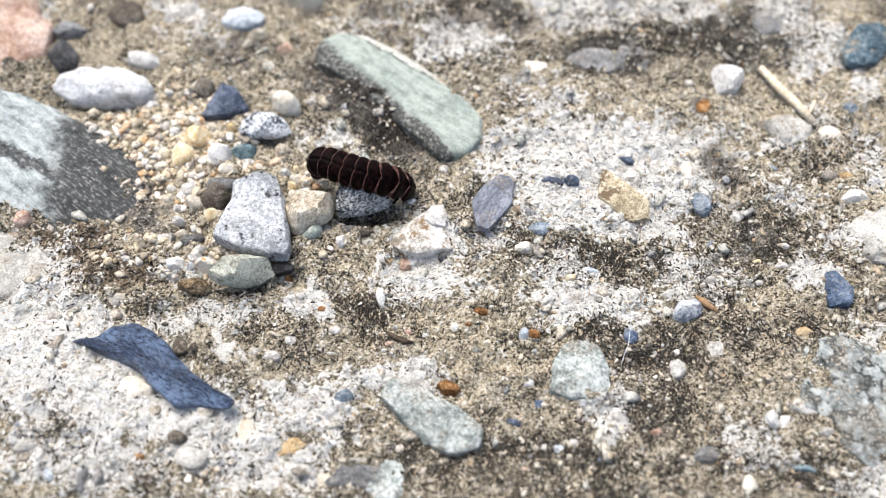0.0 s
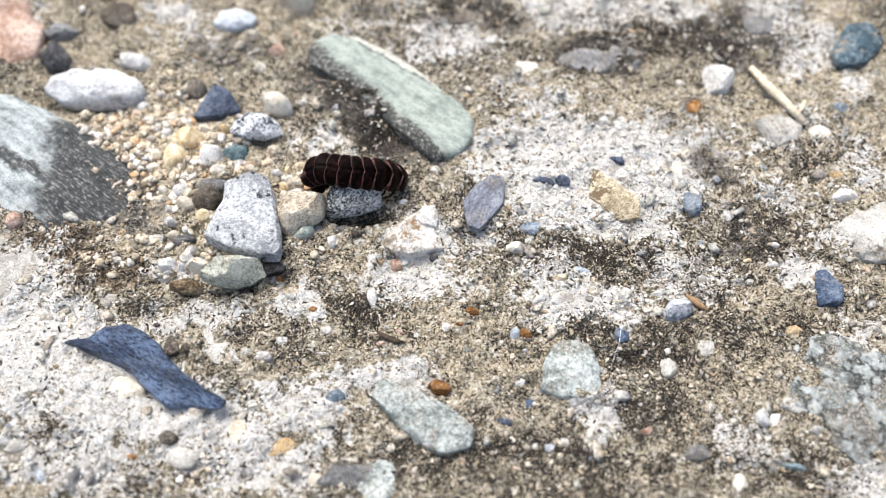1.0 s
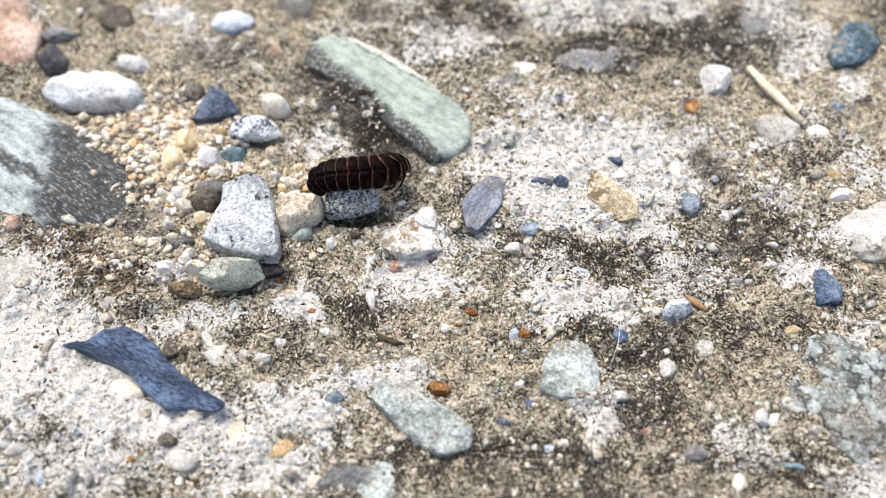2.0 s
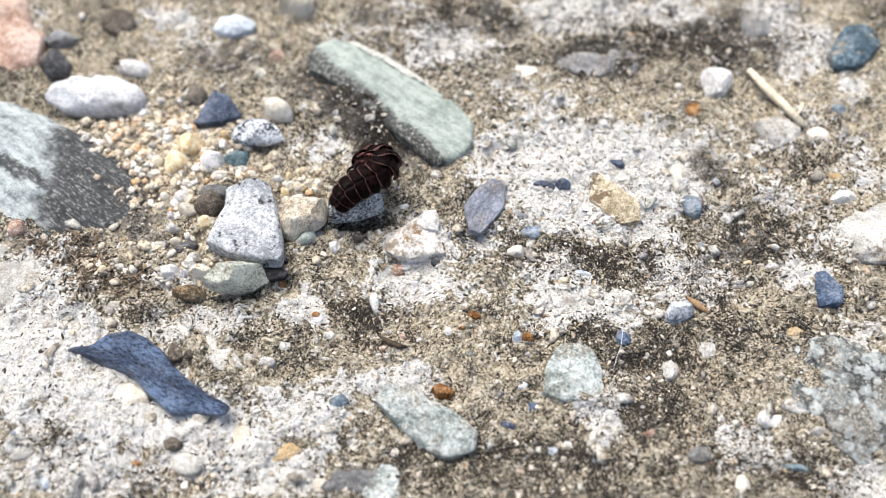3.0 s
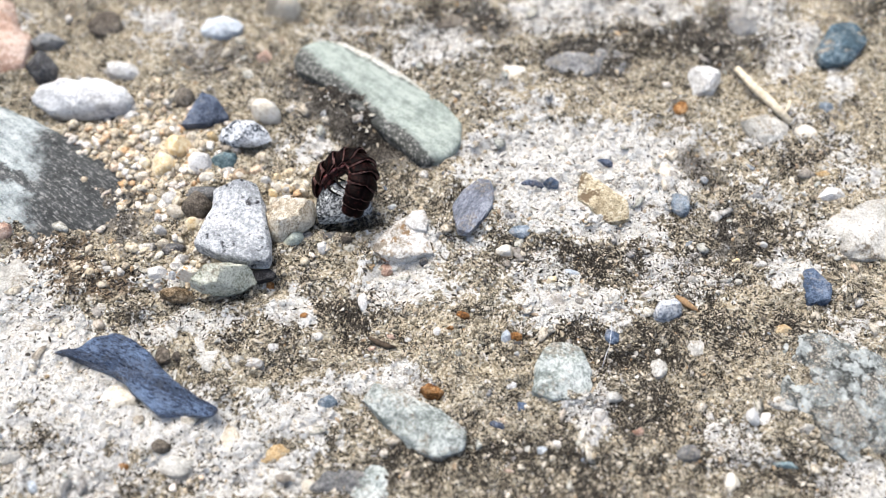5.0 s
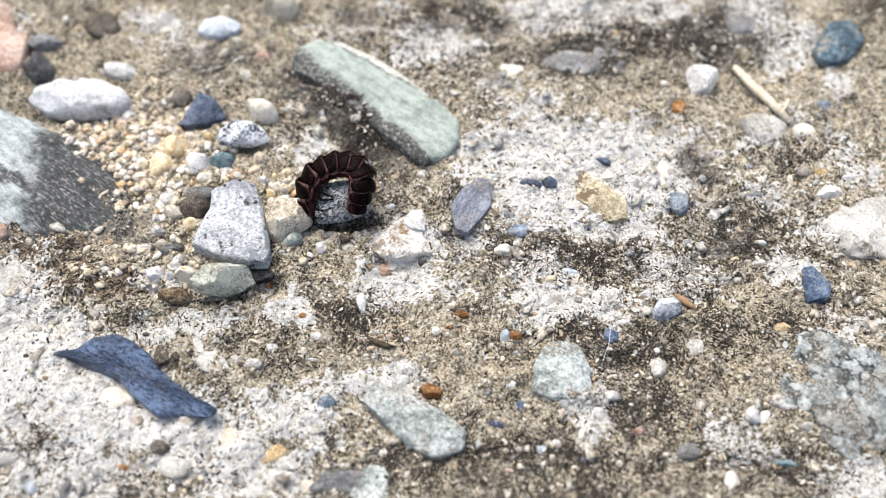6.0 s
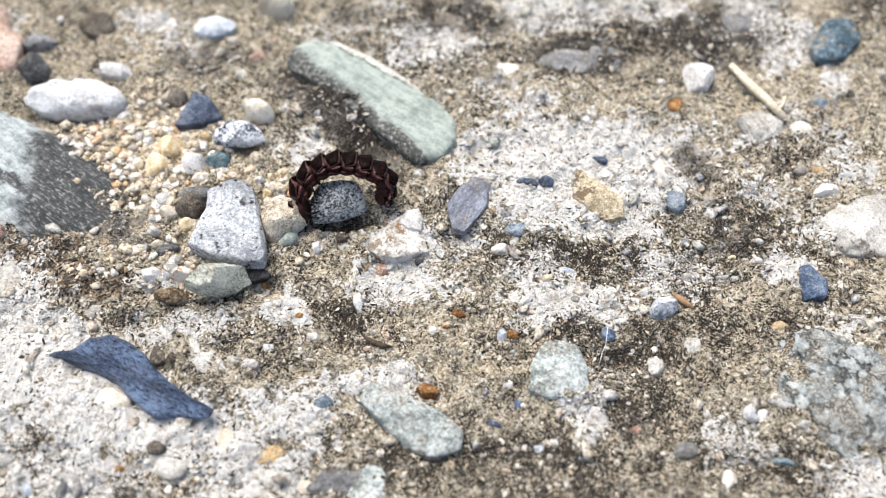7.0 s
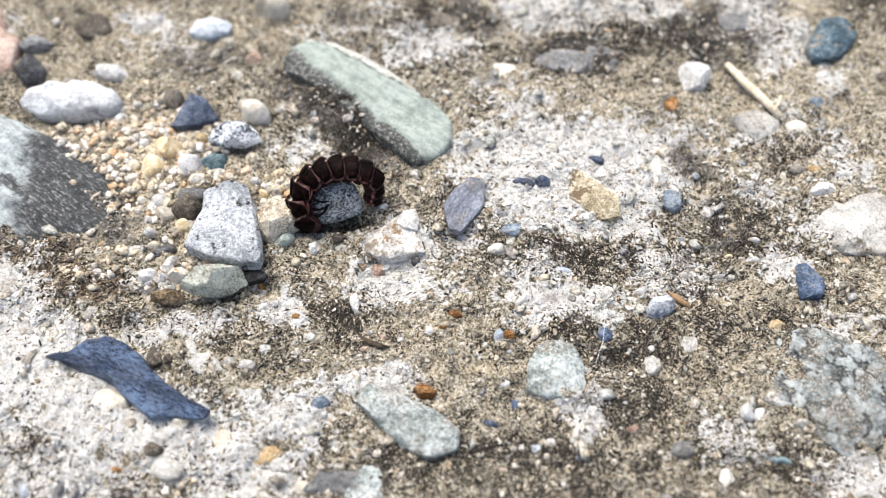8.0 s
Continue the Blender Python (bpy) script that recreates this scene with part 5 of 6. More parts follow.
# ---------------------------------------------------------------- straw, wood chip, thread
def tube(name, pts, radii, sides, mat):
    """A closed tapering tube through points (mm)."""
    bm = bmesh.new()
    rings = []
    for i, p in enumerate(pts):
        a, b = Vector(pts[max(i - 1, 0)]), Vector(pts[min(i + 1, len(pts) - 1)])
        q = (b - a).to_track_quat("Z", "Y")
        rings.append([bm.verts.new((Vector(p) + q @ Vector((radii[i] * math.cos(t), radii[i] * math.sin(t), 0))) * MM)
                      for t in [2 * math.pi * j / sides for j in range(sides)]])
    for r, s in zip(rings, rings[1:]):
        for j in range(sides):
            bm.faces.new((r[j], r[(j + 1) % sides], s[(j + 1) % sides], s[j])).smooth = True
    bm.faces.new(rings[0][::-1])
    bm.faces.new(rings[-1])
    me = bpy.data.meshes.new(name)
    bm.to_mesh(me)
    bm.free()
    me.materials.append(mat)
    return me


def fibre_material(name, dark, light):
    k = Mat(name, 0.6)
    n = k.noise(1.6, 6, 0.75, k.stretch(1, 0.5, 0.5, 40))
    return k.done(k.ramp(n, (0.3, dark), (0.7, light)), n, 0.4, 0.2)


STRAW = fibre_material("dry_straw", (0.4, 0.33, 0.23), (0.7, 0.62, 0.48))
WOOD = fibre_material("brown_wood", (0.10, 0.06, 0.03), (0.42, 0.27, 0.15))
BARK = fibre_material("dark_bark", (0.02, 0.015, 0.011), (0.11, 0.08, 0.055))
straw = new("straw", tube("straw", [(47.5, 30.4, 1.6), (49.3, 26.9, 1.7), (51.7, 23.4, 1.6), (53.8, 20.5, 1.2)], [0.5, 0.66, 0.64, 0.5], 10, STRAW))
tagged(straw, "pale dry straw stalk lying on the concrete", "straw")
straw = new("straw", tube("straw", [(54.6, 24.5, 1.2), (54.0, 23.1, 1.2), (53.2, 22.0, 1.2)], [0.2, 0.28, 0.15], 8, STRAW))
tagged(straw, "short pale straw splinter beside a longer stalk", "straw")
chip = new("wood_chip", tube("wood_chip", [(33.2, -7.6, 0.8), (34.0, -8.4, 0.9), (35.0, -9.3, 0.8), (36.0, -9.9, 0.6)], [0.25, 0.55, 0.45, 0.15], 5, WOOD))
tagged(chip, "splintered reddish brown wood chip", "wood chip")
chip = new("wood_chip", tube("wood_chip", [(-7.3, -12.8, 0.8), (-6.1, -13.6, 0.9), (-4.8, -14.1, 0.8), (-3.7, -14.2, 0.6)], [0.2, 0.42, 0.38, 0.12], 5, BARK))
tagged(chip, "small dark brown bark splinter", "wood chip")
THREAD = fibre_material("pale_thread", (0.5, 0.52, 0.55), (0.75, 0.77, 0.8))
thread = new("thread", tube("thread", [(24.5, -9.4, 0.9), (24.1, -12.3, 1.2), (23.6, -14.7, 1.1), (22.9, -16.2, 1.0), (22.4, -17.6, 0.6)], [0.025, 0.035, 0.035, 0.035, 0.025], 6, THREAD))
tagged(thread, "fine pale thread lying on dark lichen", "thread")


# ---------------------------------------------------------------- grit and sand
def icosphere():
    bm = bmesh.new()
    bmesh.ops.create_icosphere(bm, subdivisions=1, radius=1.0)
    v = np.array([p.co for p in bm.verts])
    f = np.array([[q.index for q in p.verts] for p in bm.faces])
    bm.free()
    return v, f


ICO_V, ICO_F = icosphere()


def grains(name, label, count, seed, weight, small, large, flat, mat, power=2.5, smooth=True, crust=False, bed=False, long=1.0, lean=0.35):
    """Loose grains scattered where weight(x, y) is high; each an uneven lump of its own."""
    rng = np.random.RandomState(seed)
    n = count * 14
    x, y = rng.uniform(-76, 76, n), rng.uniform(-38, 54, n)
    if bed:
        # crumbs washed up round the feet of the stones
        ring = [(sx + px * k, sy + py * k) for sx, sy, o in BEDS for px, py in rounded(o, 60, 0.15)
                for k in rng.uniform(0.97, 1.0 + 1.3 / (0.6 + math.hypot(px, py)), 4)]
        x, y = np.array(ring).T
    keep = np.flatnonzero(rng.rand(len(x)) < weight(x, y))[:count]
    x, y = x[keep], y[keep]
    n = len(x)
    r = small + (large - small) * rng.rand(n) ** power
    lumps = ICO_V[None] * (1 + rng.uniform(-0.34, 0.34, (n, len(ICO_V), 1)))
    lumps = lumps * np.stack([rng.uniform(0.7, 1.6, n) * long, rng.uniform(0.6, 1.15, n) / long ** 0.5, rng.uniform(flat * 0.7, flat * 1.3, n)], -1)[:, None]
    a, b = rng.uniform(0, 2 * math.pi, n), rng.normal(0, lean, n)
    ca, sa, cb, sb = np.cos(a), np.sin(a), np.cos(b), np.sin(b)
    px, py, pz = lumps[..., 0], lumps[..., 1] * cb[:, None] - lumps[..., 2] * sb[:, None], lumps[..., 1] * sb[:, None] + lumps[..., 2] * cb[:, None]
    px, py = px * ca[:, None] - py * sa[:, None], px * sa[:, None] + py * ca[:, None]
    v = np.stack([px, py, pz], -1) * r[:, None, None]
    v[..., 0] += x[:, None]
    v[..., 1] += y[:, None]
    v[..., 2] += (ground_z(x, y) + r * flat * 0.35)[:, None]
    f = ICO_F[None] + (np.arange(n) * len(ICO_V))[:, None, None]
    me = mesh_from_arrays(name, v.reshape(-1, 3) * MM, f.reshape(-1, 3), smooth)
    if crust:
        for kind in ("white", "dark", "rust", "sand", "grey"):
            at = me.attributes.new(kind, "FLOAT", "POINT")
            at.data.foreach_set("value", np.repeat(mask(kind, x, y), len(ICO_V)).astype(np.float32))
    me.materials.append(mat)
    tagged(new(name, me), label, name.replace("_", " "), kind="stuff")


def w_sand(x, y):
    return np.where((x < -12) & (y < 33 + 3 * value_noise(x / 4, y / 4, 41)), np.clip(mask("sand", x, y) * 1.5 - 0.6, 0, 1), 0)


def w_dark(x, y):
    return np.clip(mask("dark", x, y) + 0.5 * mask("rust", x, y) - 0.8 * mask("grey", x, y), 0.05, 1)


def w_white(x, y):
    return np.clip(mask("white", x, y), 0.012, 1)


def w_all(x, y):
    return np.clip(0.8 * value_noise(x / 5, y / 5, 31) + 0.1 - 0.5 * mask("white", x, y), 0.05, 1)


SAND = grain_material("sand_grain_mix", (0.0, (0.55, 0.5, 0.4)), (0.2, (0.5, 0.41, 0.28)), (0.36, (0.64, 0.6, 0.51)), (0.5, (0.4, 0.34, 0.26)), (0.6, (0.58, 0.49, 0.36)),
                      (0.68, (0.28, 0.25, 0.21)), (0.8, (0.8, 0.775, 0.73)), (0.94, (0.5, 0.31, 0.15)), (1.0, (0.8, 0.78, 0.75)))
GRIT = grain_material("grit_mix", (0.0, (0.36, 0.3, 0.22)), (0.2, (0.58, 0.54, 0.46)), (0.35, (0.2, 0.17, 0.13)), (0.5, (0.46, 0.39, 0.29)),
                      (0.62, (0.62, 0.59, 0.53)), (0.68, (0.12, 0.11, 0.1)), (0.76, (0.1, 0.09, 0.08)), (0.86, (0.4, 0.34, 0.25)), (0.97, (0.36, 0.26, 0.16)), (1.0, (0.2, 0.23, 0.27)))
CRUMB = grain_material("lichen_crumb", (0.0, (0.014, 0.012, 0.01)), (0.4, (0.05, 0.043, 0.035)), (0.6, (0.03, 0.026, 0.022)), (0.72, (0.2, 0.172, 0.13)), (0.88, (0.46, 0.4, 0.31)), (1.0, (0.6, 0.55, 0.45)))
CHALK = grain_material("cement_crumb", (0.0, (0.5, 0.47, 0.41)), (0.4, (0.74, 0.72, 0.67)), (0.75, (0.82, 0.81, 0.78)), (0.9, (0.4, 0.38, 0.35)), (1.0, (0.25, 0.25, 0.25)))
def w_some(x, y):
    return np.clip(0.25 + 0.75 * value_noise(x / 9, y / 9, 33) - 0.6 * mask("sand", x, y), 0.02, 1)


def w_even(x, y):
    return np.clip(0.55 - 0.42 * mask("white", x, y) - 0.55 * mask("grey", x, y), 0.04, 1)


grains("sand", "coarse yellow and white sand grains", 4400, 1, w_sand, 0.14, 0.85, 0.8, SAND, 2.6)
AGGREGATE = grain_material("mixed_aggregate", (0.0, (0.42, 0.38, 0.31)), (0.25, (0.52, 0.49, 0.43)), (0.4, (0.33, 0.34, 0.31)), (0.55, (0.46, 0.41, 0.33)),
                           (0.7, (0.22, 0.2, 0.18)), (0.85, (0.5, 0.49, 0.46)), (0.95, (0.38, 0.29, 0.2)), (1.0, (0.25, 0.28, 0.31)))


def w_gravel(x, y):
    """Broken bits gathered in front of the larva's stone and beside the slab."""
    heap = np.exp(-(((x + 11) / 5.5) ** 2 + ((y - 3.2) / 1.7) ** 2)) + np.exp(-(((x + 33) / 3.5) ** 2 + ((y - 1.5) / 4.0) ** 2))
    return np.clip(heap, 0, 1) + np.exp(-(((x + 19) / 3.0) ** 2 + ((y - 10.5) / 2.5) ** 2))


grains("gravel", "small broken grey-brown gravel round the loose stones", 200, 9, w_gravel, 0.3, 0.85, 0.7, AGGREGATE, 1.6, False)
grains("aggregate", "pale and grey gravel bedded in the concrete", 650, 6, w_some, 0.4, 1.2, 0.28, AGGREGATE, 3.0, True)
grains("concrete_crumbs", "crumbling crust of the weathered concrete", 42000, 5, w_even, 0.08, 0.36, 0.55, GROUND, 2.4, False, True, long=1.4, lean=0.5)
grains("bed_crumbs", "crumbs of weathered concrete round the stones", 30000, 7, w_even, 0.08, 0.36, 0.6, GROUND, 2.2, False, True, True)
grains("grit", "mixed beige and grey grit", 9000, 2, w_all, 0.08, 0.42, 0.7, GRIT, 3.2, False)
grains("lichen_crumbs", "black-brown dry lichen crumbs", 26000, 3, w_dark, 0.08, 0.22, 0.5, CRUMB, 1.8, False, long=1.8, lean=0.6)
grains("cement_crumbs", "white cement crumbs", 4000, 4, w_white, 0.08, 0.26, 0.6, CHALK, 3.0, False)


# ---------------------------------------------------------------- larva
def shell_material():
    k = Mat("dark_larva_shell", 0.5, 0.03)
    n = k.noise(1.6, 6, 0.7)
    c = k.ramp(n, (0.35, (0.001, 0.0005, 0.0004)), (0.53, (0.0028, 0.0011, 0.001)), (0.68, (0.024, 0.0075, 0.0065)))
    return k.done(c, k.noise(5.0, 3), 0.5, 0.15, k.step(n, 0.3, 0.7, 0.30, 0.5))


def skin_material(name, dark, mid, light, rough=0.45, spec=0.12):
    k = Mat(name, rough, spec)
    n = k.noise(1.3, 5, 0.65)
    return k.done(k.ramp(n, (0.3, dark), (0.52, mid), (0.75, light)), k.noise(3.5, 4), 0.5, 0.2)


SHELL = shell_material()
RIM = skin_material("brown_shell_rim", (0.014, 0.006, 0.0054), (0.052, 0.023, 0.02), (0.17, 0.105, 0.093), 0.6)
SKIN = skin_material("dark_red_skin", (0.009, 0.0035, 0.003), (0.026, 0.008, 0.007), (0.07, 0.022, 0.019))
PINK = skin_material("pink_side_lobe", (0.018, 0.005, 0.0045), (0.08, 0.021, 0.019), (0.28, 0.11, 0.1), 0.26, 0.45)
LEG = skin_material("black_leg", (0.003, 0.0025, 0.0025), (0.006, 0.005, 0.0045), (0.014, 0.011, 0.01), 0.6, 0.04)
PALE = skin_material("pale_tail_tip", (0.25, 0.2, 0.14), (0.45, 0.38, 0.28), (0.6, 0.55, 0.45), 0.5)


def part(name, bm, material, parent, label=""):
    me = bpy.data.meshes.new(name)
    bmesh.ops.recalc_face_normals(bm, faces=bm.faces)
    bm.to_mesh(me)
    bm.free()
    me.polygons.foreach_set("use_smooth", np.full(len(me.polygons), True))
    me.materials.append(material)
    ob = new(name, me)
    ob.parent = parent
    if label:
        ob["label"] = label
    return ob


def plate(length, width, arch, thick, taper_front, taper_back, grow=0.0, drop=0.0, side=0.0):
    """A dorsal plate: two lobes either side of a shallow groove, arched across, with rounded corners; x ahead, z up (mm)."""
    bm = bmesh.new()
    nu, nv = 14, 22
    top, low = [], []
    for i in range(nu + 1):
        u = i / nu * 2 - 1
        end = taper_front if u > 0 else taper_back
        edge = 1 - end * abs(u) ** (2.2 if u > 0 else 4.0)
        for j in range(nv + 1):
            v = j / nv * 2 - 1
            # the hind edge makes two rounded lobes, and its corners reach back
            lobe = 0.10 * math.exp(-(v / 0.22) ** 2) - 0.07 * abs(v) ** 6
            x = u * (length / 2 + grow) * (1 - 0.10 * abs(v) ** 4) - 0.04 * length * v * v + max(0.0, -u) ** 3 * lobe * length
            y = v * (width / 2 + side) * edge
            z = arch * (1 - abs(v) ** 2.1) - 0.16 * arch * math.exp(-(v / 0.07) ** 2) + 0.15 * length * (1 - u) - 0.12 * length - drop
            z -= thick * 0.8 * (abs(u) ** 8 + abs(v) ** 10)
            top.append(bm.verts.new((x * MM, y * MM, z * MM)))
            low.append(bm.verts.new((x * 0.97 * MM, y * 0.97 * MM, (z - thick * (1 - 0.75 * max(abs(u), abs(v)) ** 6)) * MM)))
    w = nv + 1
    for i in range(nu):
        for j in range(nv):
            a = i * w + j
            bm.faces.new((top[a], top[a + w], top[a + w + 1], top[a + 1]))
            bm.faces.new((low[a], low[a + 1], low[a + w + 1], low[a + w]))
    ring = [i * w for i in range(nu + 1)] + [nu * w + j for j in range(1, w)] + [i * w + nv for i in range(nu - 1, -1, -1)] + [j for j in range(nv - 1, 0, -1)]
    for a, b in zip(ring, ring[1:] + ring[:1]):
        bm.faces.new((top[a], low[a], low[b], top[b]))
    return bm


def blob(cx, cy, cz, rx, ry, rz, n=16, seed=0.0):
    """A soft rounded lump (mm)."""
    bm = bmesh.new()
    bmesh.ops.create_uvsphere(bm, u_segments=n, v_segments=n // 2 + 2, radius=1.0)
    for v in bm.verts:
        k = 1 + 0.10 * noise.noise(v.co * 1.7 + Vector((seed, seed * 2, 3)))
        v.co = Vector(((cx + v.co.x * rx * k) * MM, (cy + v.co.y * ry * k) * MM, (cz + v.co.z * rz * k) * MM))
    return bm


def leg_mesh(side, seed):
    """Three tapering joints reaching out and down (mm)."""
    pts = [(0, side * 1.1, -1.1), (0.2, side * 1.7, -1.5), (0.3, side * 2.15, -2.1), (0.2, side * 2.25, -2.8), (0.05, side * 2.2, -3.4), (0, side * 2.1, -3.8)]
    return tube("leg", pts, [0.28, 0.2, 0.16, 0.13, 0.09, 0.03], 8, LEG)


# width and length of the plates from the head's shield to the tail (mm)
SEGMENTS = [
    (4.0, 3.3), (4.5, 2.9), (4.6, 2.6), (4.6, 2.2), (4.6, 2.2), (4.6, 2.2), (4.5, 2.2), (4.4, 2.15), (4.2, 2.1), (3.9, 2.0), (3.2, 1.9)]


def build_larva():
    larva = new("glowworm_larva")
    larva.empty_display_size = 0.005
    tagged(larva, "dark brown armoured larva with reddish sides, clinging to a grey stone", "insect larva")
    parts = []
    for i, (w, l) in enumerate(SEGMENTS):
        arch = 0.26 * w
        front = 0.40 if i == 0 else 0.36
        back = 0.24 if i < 9 else 0.3
        seg = part("body_segment", blob(0, 0, -0.7, l * 0.62, w * 0.37, 0.28 * w, 18, i), SKIN, larva, "dark red soft body ring")
        part("back_plate", plate(l * (0.86 if i < 2 else 0.96), w, arch, 0.3, front, back), SHELL, seg, "matt black-brown plate with a groove along its middle")
        part("plate_rim", plate(l * (0.86 if i < 2 else 0.96), w, arch, 0.24, front, back, 0.11, 0.13, 0.02), RIM, seg, "thin lighter brown rim")
        if i > 0:
            for s in (-1, 1):
                part("side_lobe", blob(-0.1 * l, s * w * 0.42, -0.55, l * 0.36, w * 0.05, 0.24, 12, i + s), PINK, seg, "reddish pink swelling")
                part("belly_lobe", blob(0.12 * l, s * w * 0.27, -0.30 * w, l * 0.36, w * 0.12, 0.32, 10, i - s), SKIN, seg)
        if i in (0, 1, 2):
            for s in (-1, 1):
                leg = new("leg", leg_mesh(s, i))
                leg.parent = seg
                leg["label"] = "thin black jointed leg"
        if i == 0:
            part("head", blob(l * 0.52, 0, -0.75, 0.75, 0.72, 0.45, 16, 5), LEG, seg, "small glossy black head")
            for s in (-1, 1):
                me = tube("feeler", [(l * 0.65, s * 0.4, -0.7), (l * 0.8, s * 0.6, -0.75), (l * 0.9, s * 0.68, -0.85)], [0.13, 0.1, 0.04], 6, LEG)
                ob = new("feeler", me)
                ob.parent = seg
        if i == len(SEGMENTS) - 1:
            part("tail_tip", blob(-l * 0.5, 0, -0.7, 0.7, 0.5, 0.4, 12, 8), PALE, seg, "pale clinging tail brush")
        parts.append(seg)
    return larva, parts


LARVA, RINGS = build_larva()


def along(points, count):
    """Places and headings at the middles of count equal stretches of a smooth line through points."""
    p = [Vector(q) for q in points]
    p = [p[0] * 2 - p[1]] + p + [p[-1] * 2 - p[-2]]
    line = []
    for a, b, c, d in zip(p, p[1:], p[2:], p[3:]):
        for s in range(24):
            t = s / 24
            line.append(0.5 * (2 * b + (c - a) * t + (2 * a - 5 * b + 4 * c - d) * t * t + (3 * b - a - 3 * c + d) * t ** 3))
    line.append(p[-2])
    s = [0.0]
    for a, b in zip(line, line[1:]):
        s.append(s[-1] + (b - a).length)
    share = np.cumsum([0] + [l for _, l in SEGMENTS])
    share = (share[:-1] + share[1:]) / 2 / share[-1] * s[-1]
    co = np.array(line)
    at = lambda v: Vector([np.interp(v, s, co[:, k]) for k in range(3)])
    return [(at(v), (at(v - 0.8) - at(v + 0.8)).normalized()) for v in share], s[-1]


SPINES = []


def spine(t, inner, *points):
    """The body's line at t seconds, head to tail, and the point from which the back faces away (mm)."""
    SPINES.append((t, Vector(inner), points))


spine(0.0, (-12.2, 19.3, -21.4), (-4.3, 8.6, 1.6), (-6.7, 7.6, 5.0), (-10.0, 7.8, 6.2), (-13.5, 8.9, 6.5), (-16.4, 10.2, 6.2), (-17.4, 10.6, 4.7), (-16.7, 10.9, 2.9))
spine(0.5, (-12.0, 19.0, -21.4), (-4.3, 10.1, 1.5), (-6.9, 8.8, 4.5), (-10.6, 8.3, 6.2), (-13.3, 8.8, 6.5), (-15.7, 9.2, 6.2), (-16.9, 9.1, 4.7), (-15.6, 8.5, 2.9))
spine(1.0, (-11.6, 19.0, -21.4), (-4.2, 10.6, 1.5), (-6.3, 9.1, 4.5), (-10.3, 8.4, 6.2), (-12.6, 8.5, 6.5), (-15.1, 9.1, 6.2), (-16.5, 9.1, 4.7), (-15.2, 8.3, 2.9))
spine(1.5, (-10.9, 19.2, -21.4), (-3.8, 11.4, 1.5), (-5.7, 9.4, 5.0), (-9.2, 8.5, 6.2), (-11.4, 8.4, 6.5), (-14.0, 8.7, 6.2), (-15.7, 9.3, 4.7), (-15.4, 8.4, 2.9))
spine(1.7, (-10.9, 19.2, -21.2), (-3.9, 11.4, 2.0), (-5.6, 9.8, 5.0), (-9.1, 8.6, 6.3), (-11.4, 8.4, 6.6), (-13.9, 8.6, 6.3), (-15.7, 9.2, 4.7), (-15.5, 8.3, 2.9))
spine(2.2, (-12.6, 17.9, -10.0), (-5.4, 12.9, 4.5), (-4.7, 10.5, 6.0), (-5.8, 8.4, 7.0), (-8.4, 8.0, 7.0), (-11.2, 7.7, 7.0), (-14.2, 7.6, 6.0), (-16.2, 7.6, 4.5))
spine(2.8, (-11.2, 9.0, 1.0), (-9.3, 13.7, 2.0), (-7.9, 12.8, 5.0), (-6.2, 10.8, 6.8), (-6.7, 8.8, 7.2), (-8.8, 7.8, 7.2), (-11.8, 7.0, 6.8), (-14.8, 6.5, 5.5))
spine(3.2, (-10.9, 8.1, 2.0), (-10.8, 12.5, 2.5), (-9.4, 12.7, 5.0), (-7.6, 12.0, 6.8), (-6.7, 9.9, 7.5), (-8.0, 7.8, 7.5), (-10.6, 5.6, 6.8), (-11.5, 3.7, 4.5))
spine(3.6, (-10.5, 8.1, 2.0), (-11.2, 12.1, 2.0), (-10.1, 12.5, 5.0), (-7.9, 11.9, 6.8), (-6.6, 9.9, 7.5), (-7.5, 7.7, 7.5), (-9.0, 5.9, 6.8), (-10.3, 3.8, 4.5))
spine(4.0, (-10.2, 8.0, 2.0), (-12.3, 11.1, 2.0), (-11.1, 11.6, 5.0), (-8.7, 11.7, 7.0), (-7.3, 10.4, 7.5), (-7.1, 7.8, 7.8), (-8.5, 5.3, 7.0), (-10.3, 3.7, 4.5))
spine(4.4, (-10.6, 7.8, 2.5), (-13.4, 10.3, 2.0), (-12.4, 10.6, 5.0), (-10.4, 11.2, 7.0), (-8.6, 11.0, 7.8), (-7.7, 8.5, 8.0), (-8.6, 6.0, 7.2), (-10.0, 3.8, 4.5))
spine(4.7, (-10.7, 7.8, 2.5), (-13.8, 10.0, 2.0), (-12.6, 10.5, 5.0), (-10.4, 11.1, 7.0), (-8.4, 10.8, 7.8), (-7.5, 8.3, 8.0), (-8.2, 6.0, 7.2), (-9.6, 3.9, 4.5))
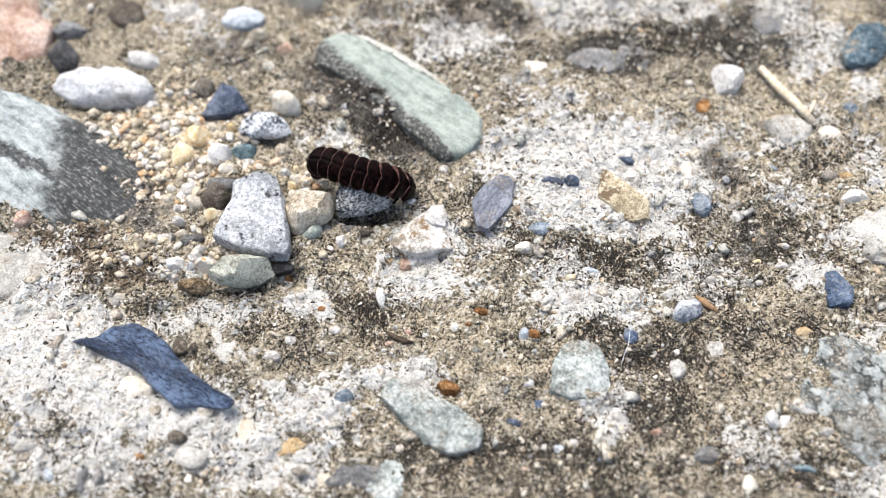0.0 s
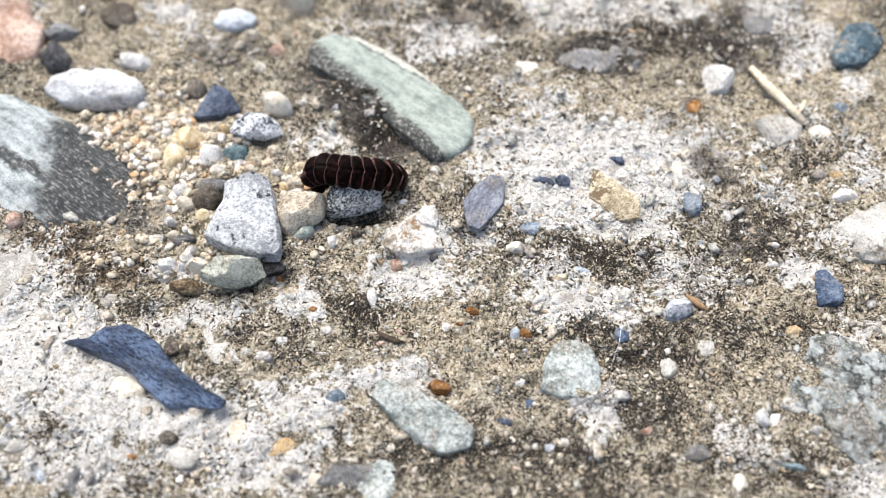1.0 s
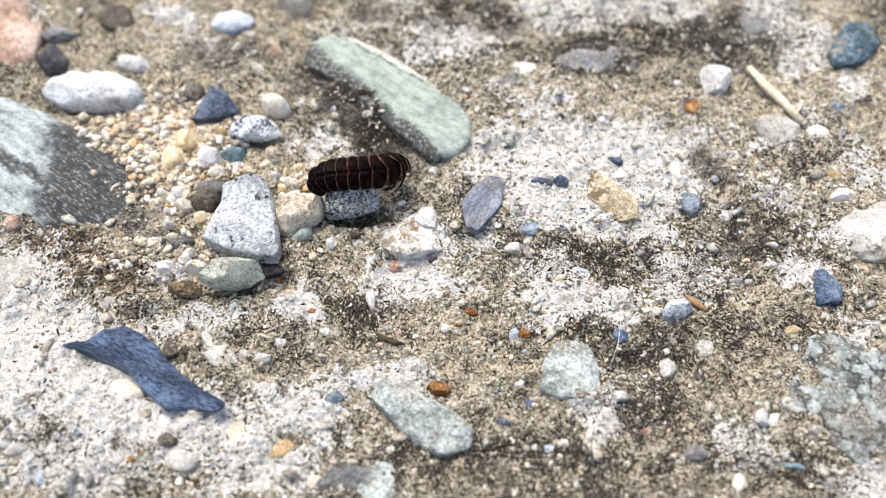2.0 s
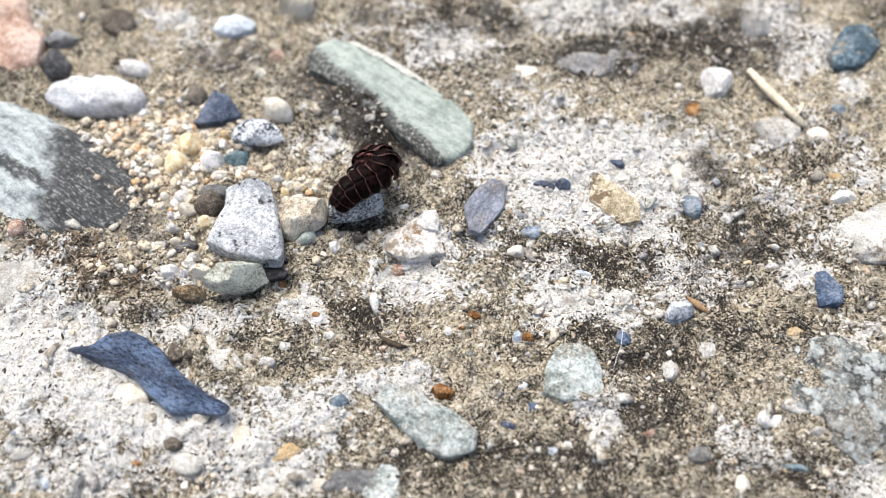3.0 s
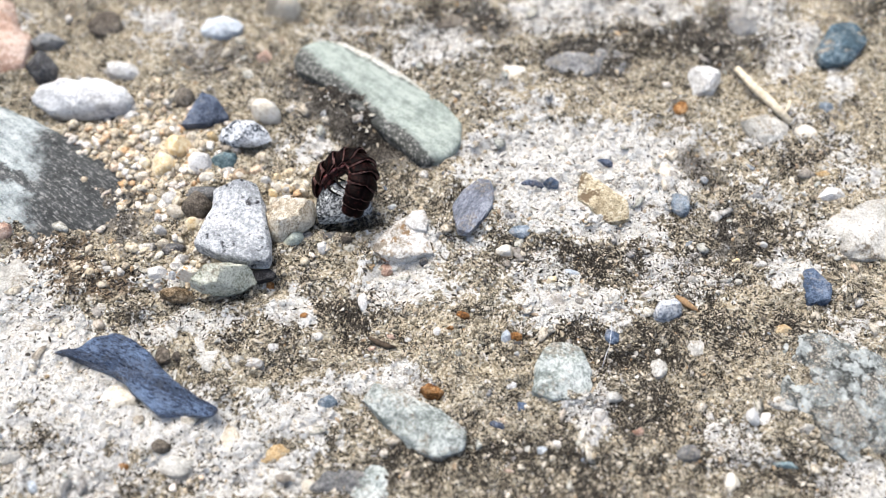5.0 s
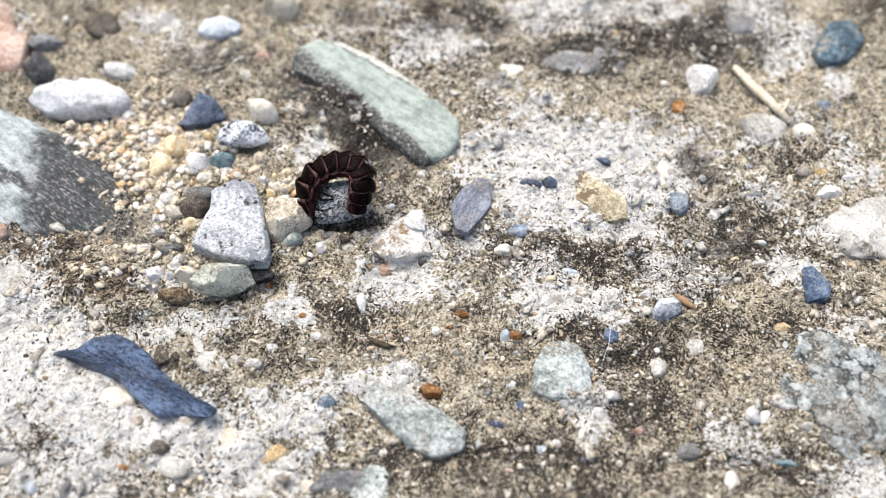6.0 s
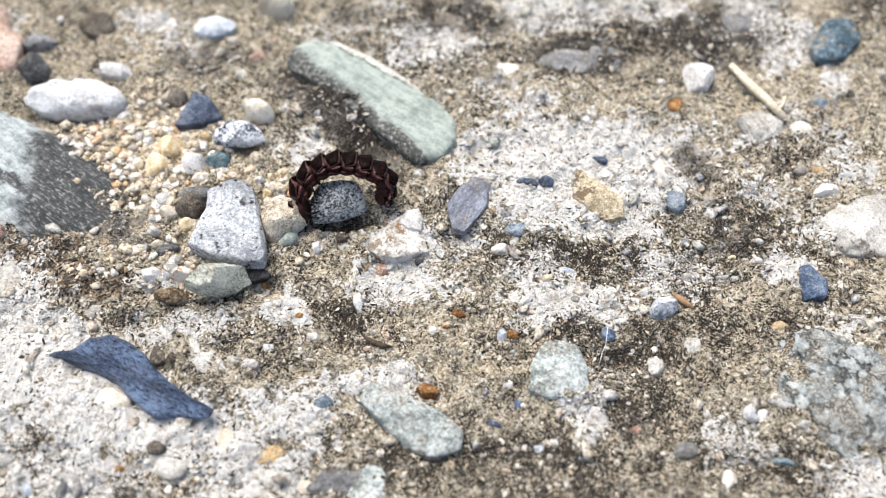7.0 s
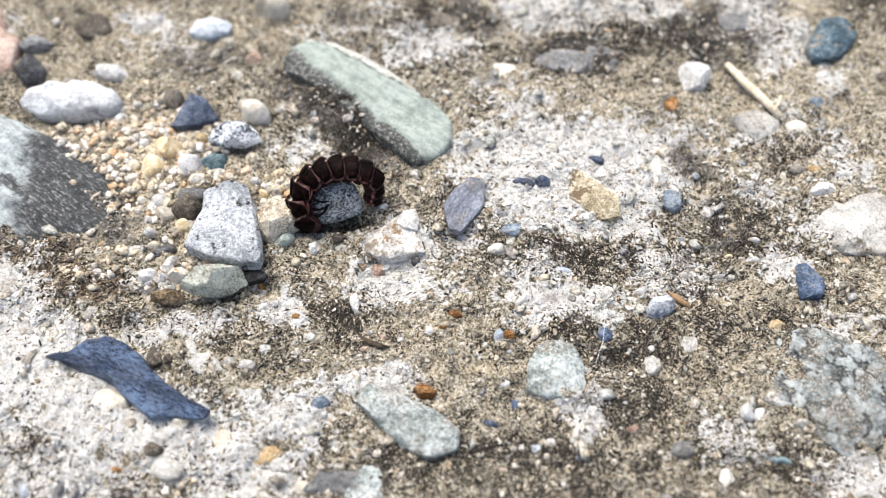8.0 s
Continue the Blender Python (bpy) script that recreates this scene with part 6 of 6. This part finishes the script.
spine(5.8, (-11.3, 7.3, 2.5), (-16.2, 5.7, 1.5), (-16.1, 7.7, 4.0), (-14.9, 9.5, 5.7), (-11.9, 10.3, 7.2), (-8.6, 8.9, 7.7), (-8.2, 6.6, 7.2), (-9.4, 3.8, 4.2))
spine(6.2, (-11.2, 8.0, 2.0), (-15.8, 5.6, 1.5), (-15.9, 7.2, 4.0), (-14.6, 8.8, 6.5), (-11.2, 10.1, 7.8), (-7.9, 9.8, 7.6), (-6.2, 8.2, 6.2), (-7.0, 6.1, 3.0))
spine(6.6, (-10.1, 5.1, 3.0), (-15.8, 5.0, 1.5), (-16.1, 6.7, 4.0), (-14.5, 9.1, 6.5), (-11.0, 10.3, 7.8), (-7.0, 10.1, 7.2), (-3.6, 9.7, 5.0), (-3.5, 8.4, 1.2))
spine(7.0, (-10.3, 5.3, 3.0), (-16.3, 5.0, 1.5), (-16.5, 7.0, 4.0), (-14.9, 8.9, 6.5), (-11.1, 10.0, 7.8), (-7.0, 9.7, 7.2), (-4.0, 8.9, 5.0), (-4.6, 7.7, 1.2))
spine(7.5, (-10.5, 6.2, 2.0), (-15.7, 4.0, 1.5), (-16.5, 6.0, 4.0), (-15.2, 7.9, 6.5), (-11.6, 9.4, 7.8), (-7.5, 9.4, 7.2), (-4.6, 8.6, 5.0), (-5.1, 7.8, 1.2))
spine(8.0, (-10.8, 7.4, 1.0), (-13.9, 3.2, 1.2), (-15.7, 4.8, 3.5), (-15.0, 7.0, 6.5), (-11.9, 8.8, 7.8), (-8.0, 9.4, 7.2), (-5.3, 9.0, 5.0), (-5.6, 7.9, 1.2))


def motions():
    rows = [[] for _ in RINGS]
    for t, inner, points in SPINES:
        places, _ = along(points, len(RINGS))
        for k, (at, ahead) in enumerate(places):
            up = at - inner
            up = (up - ahead * up.dot(ahead)).normalized()
            m = Matrix((ahead, up.cross(ahead), up)).transposed().to_4x4()
            m.translation = at * MM
            rows[k].append((t, m))
    for ring, r in zip(RINGS, rows):
        walk(ring, r)


motions()
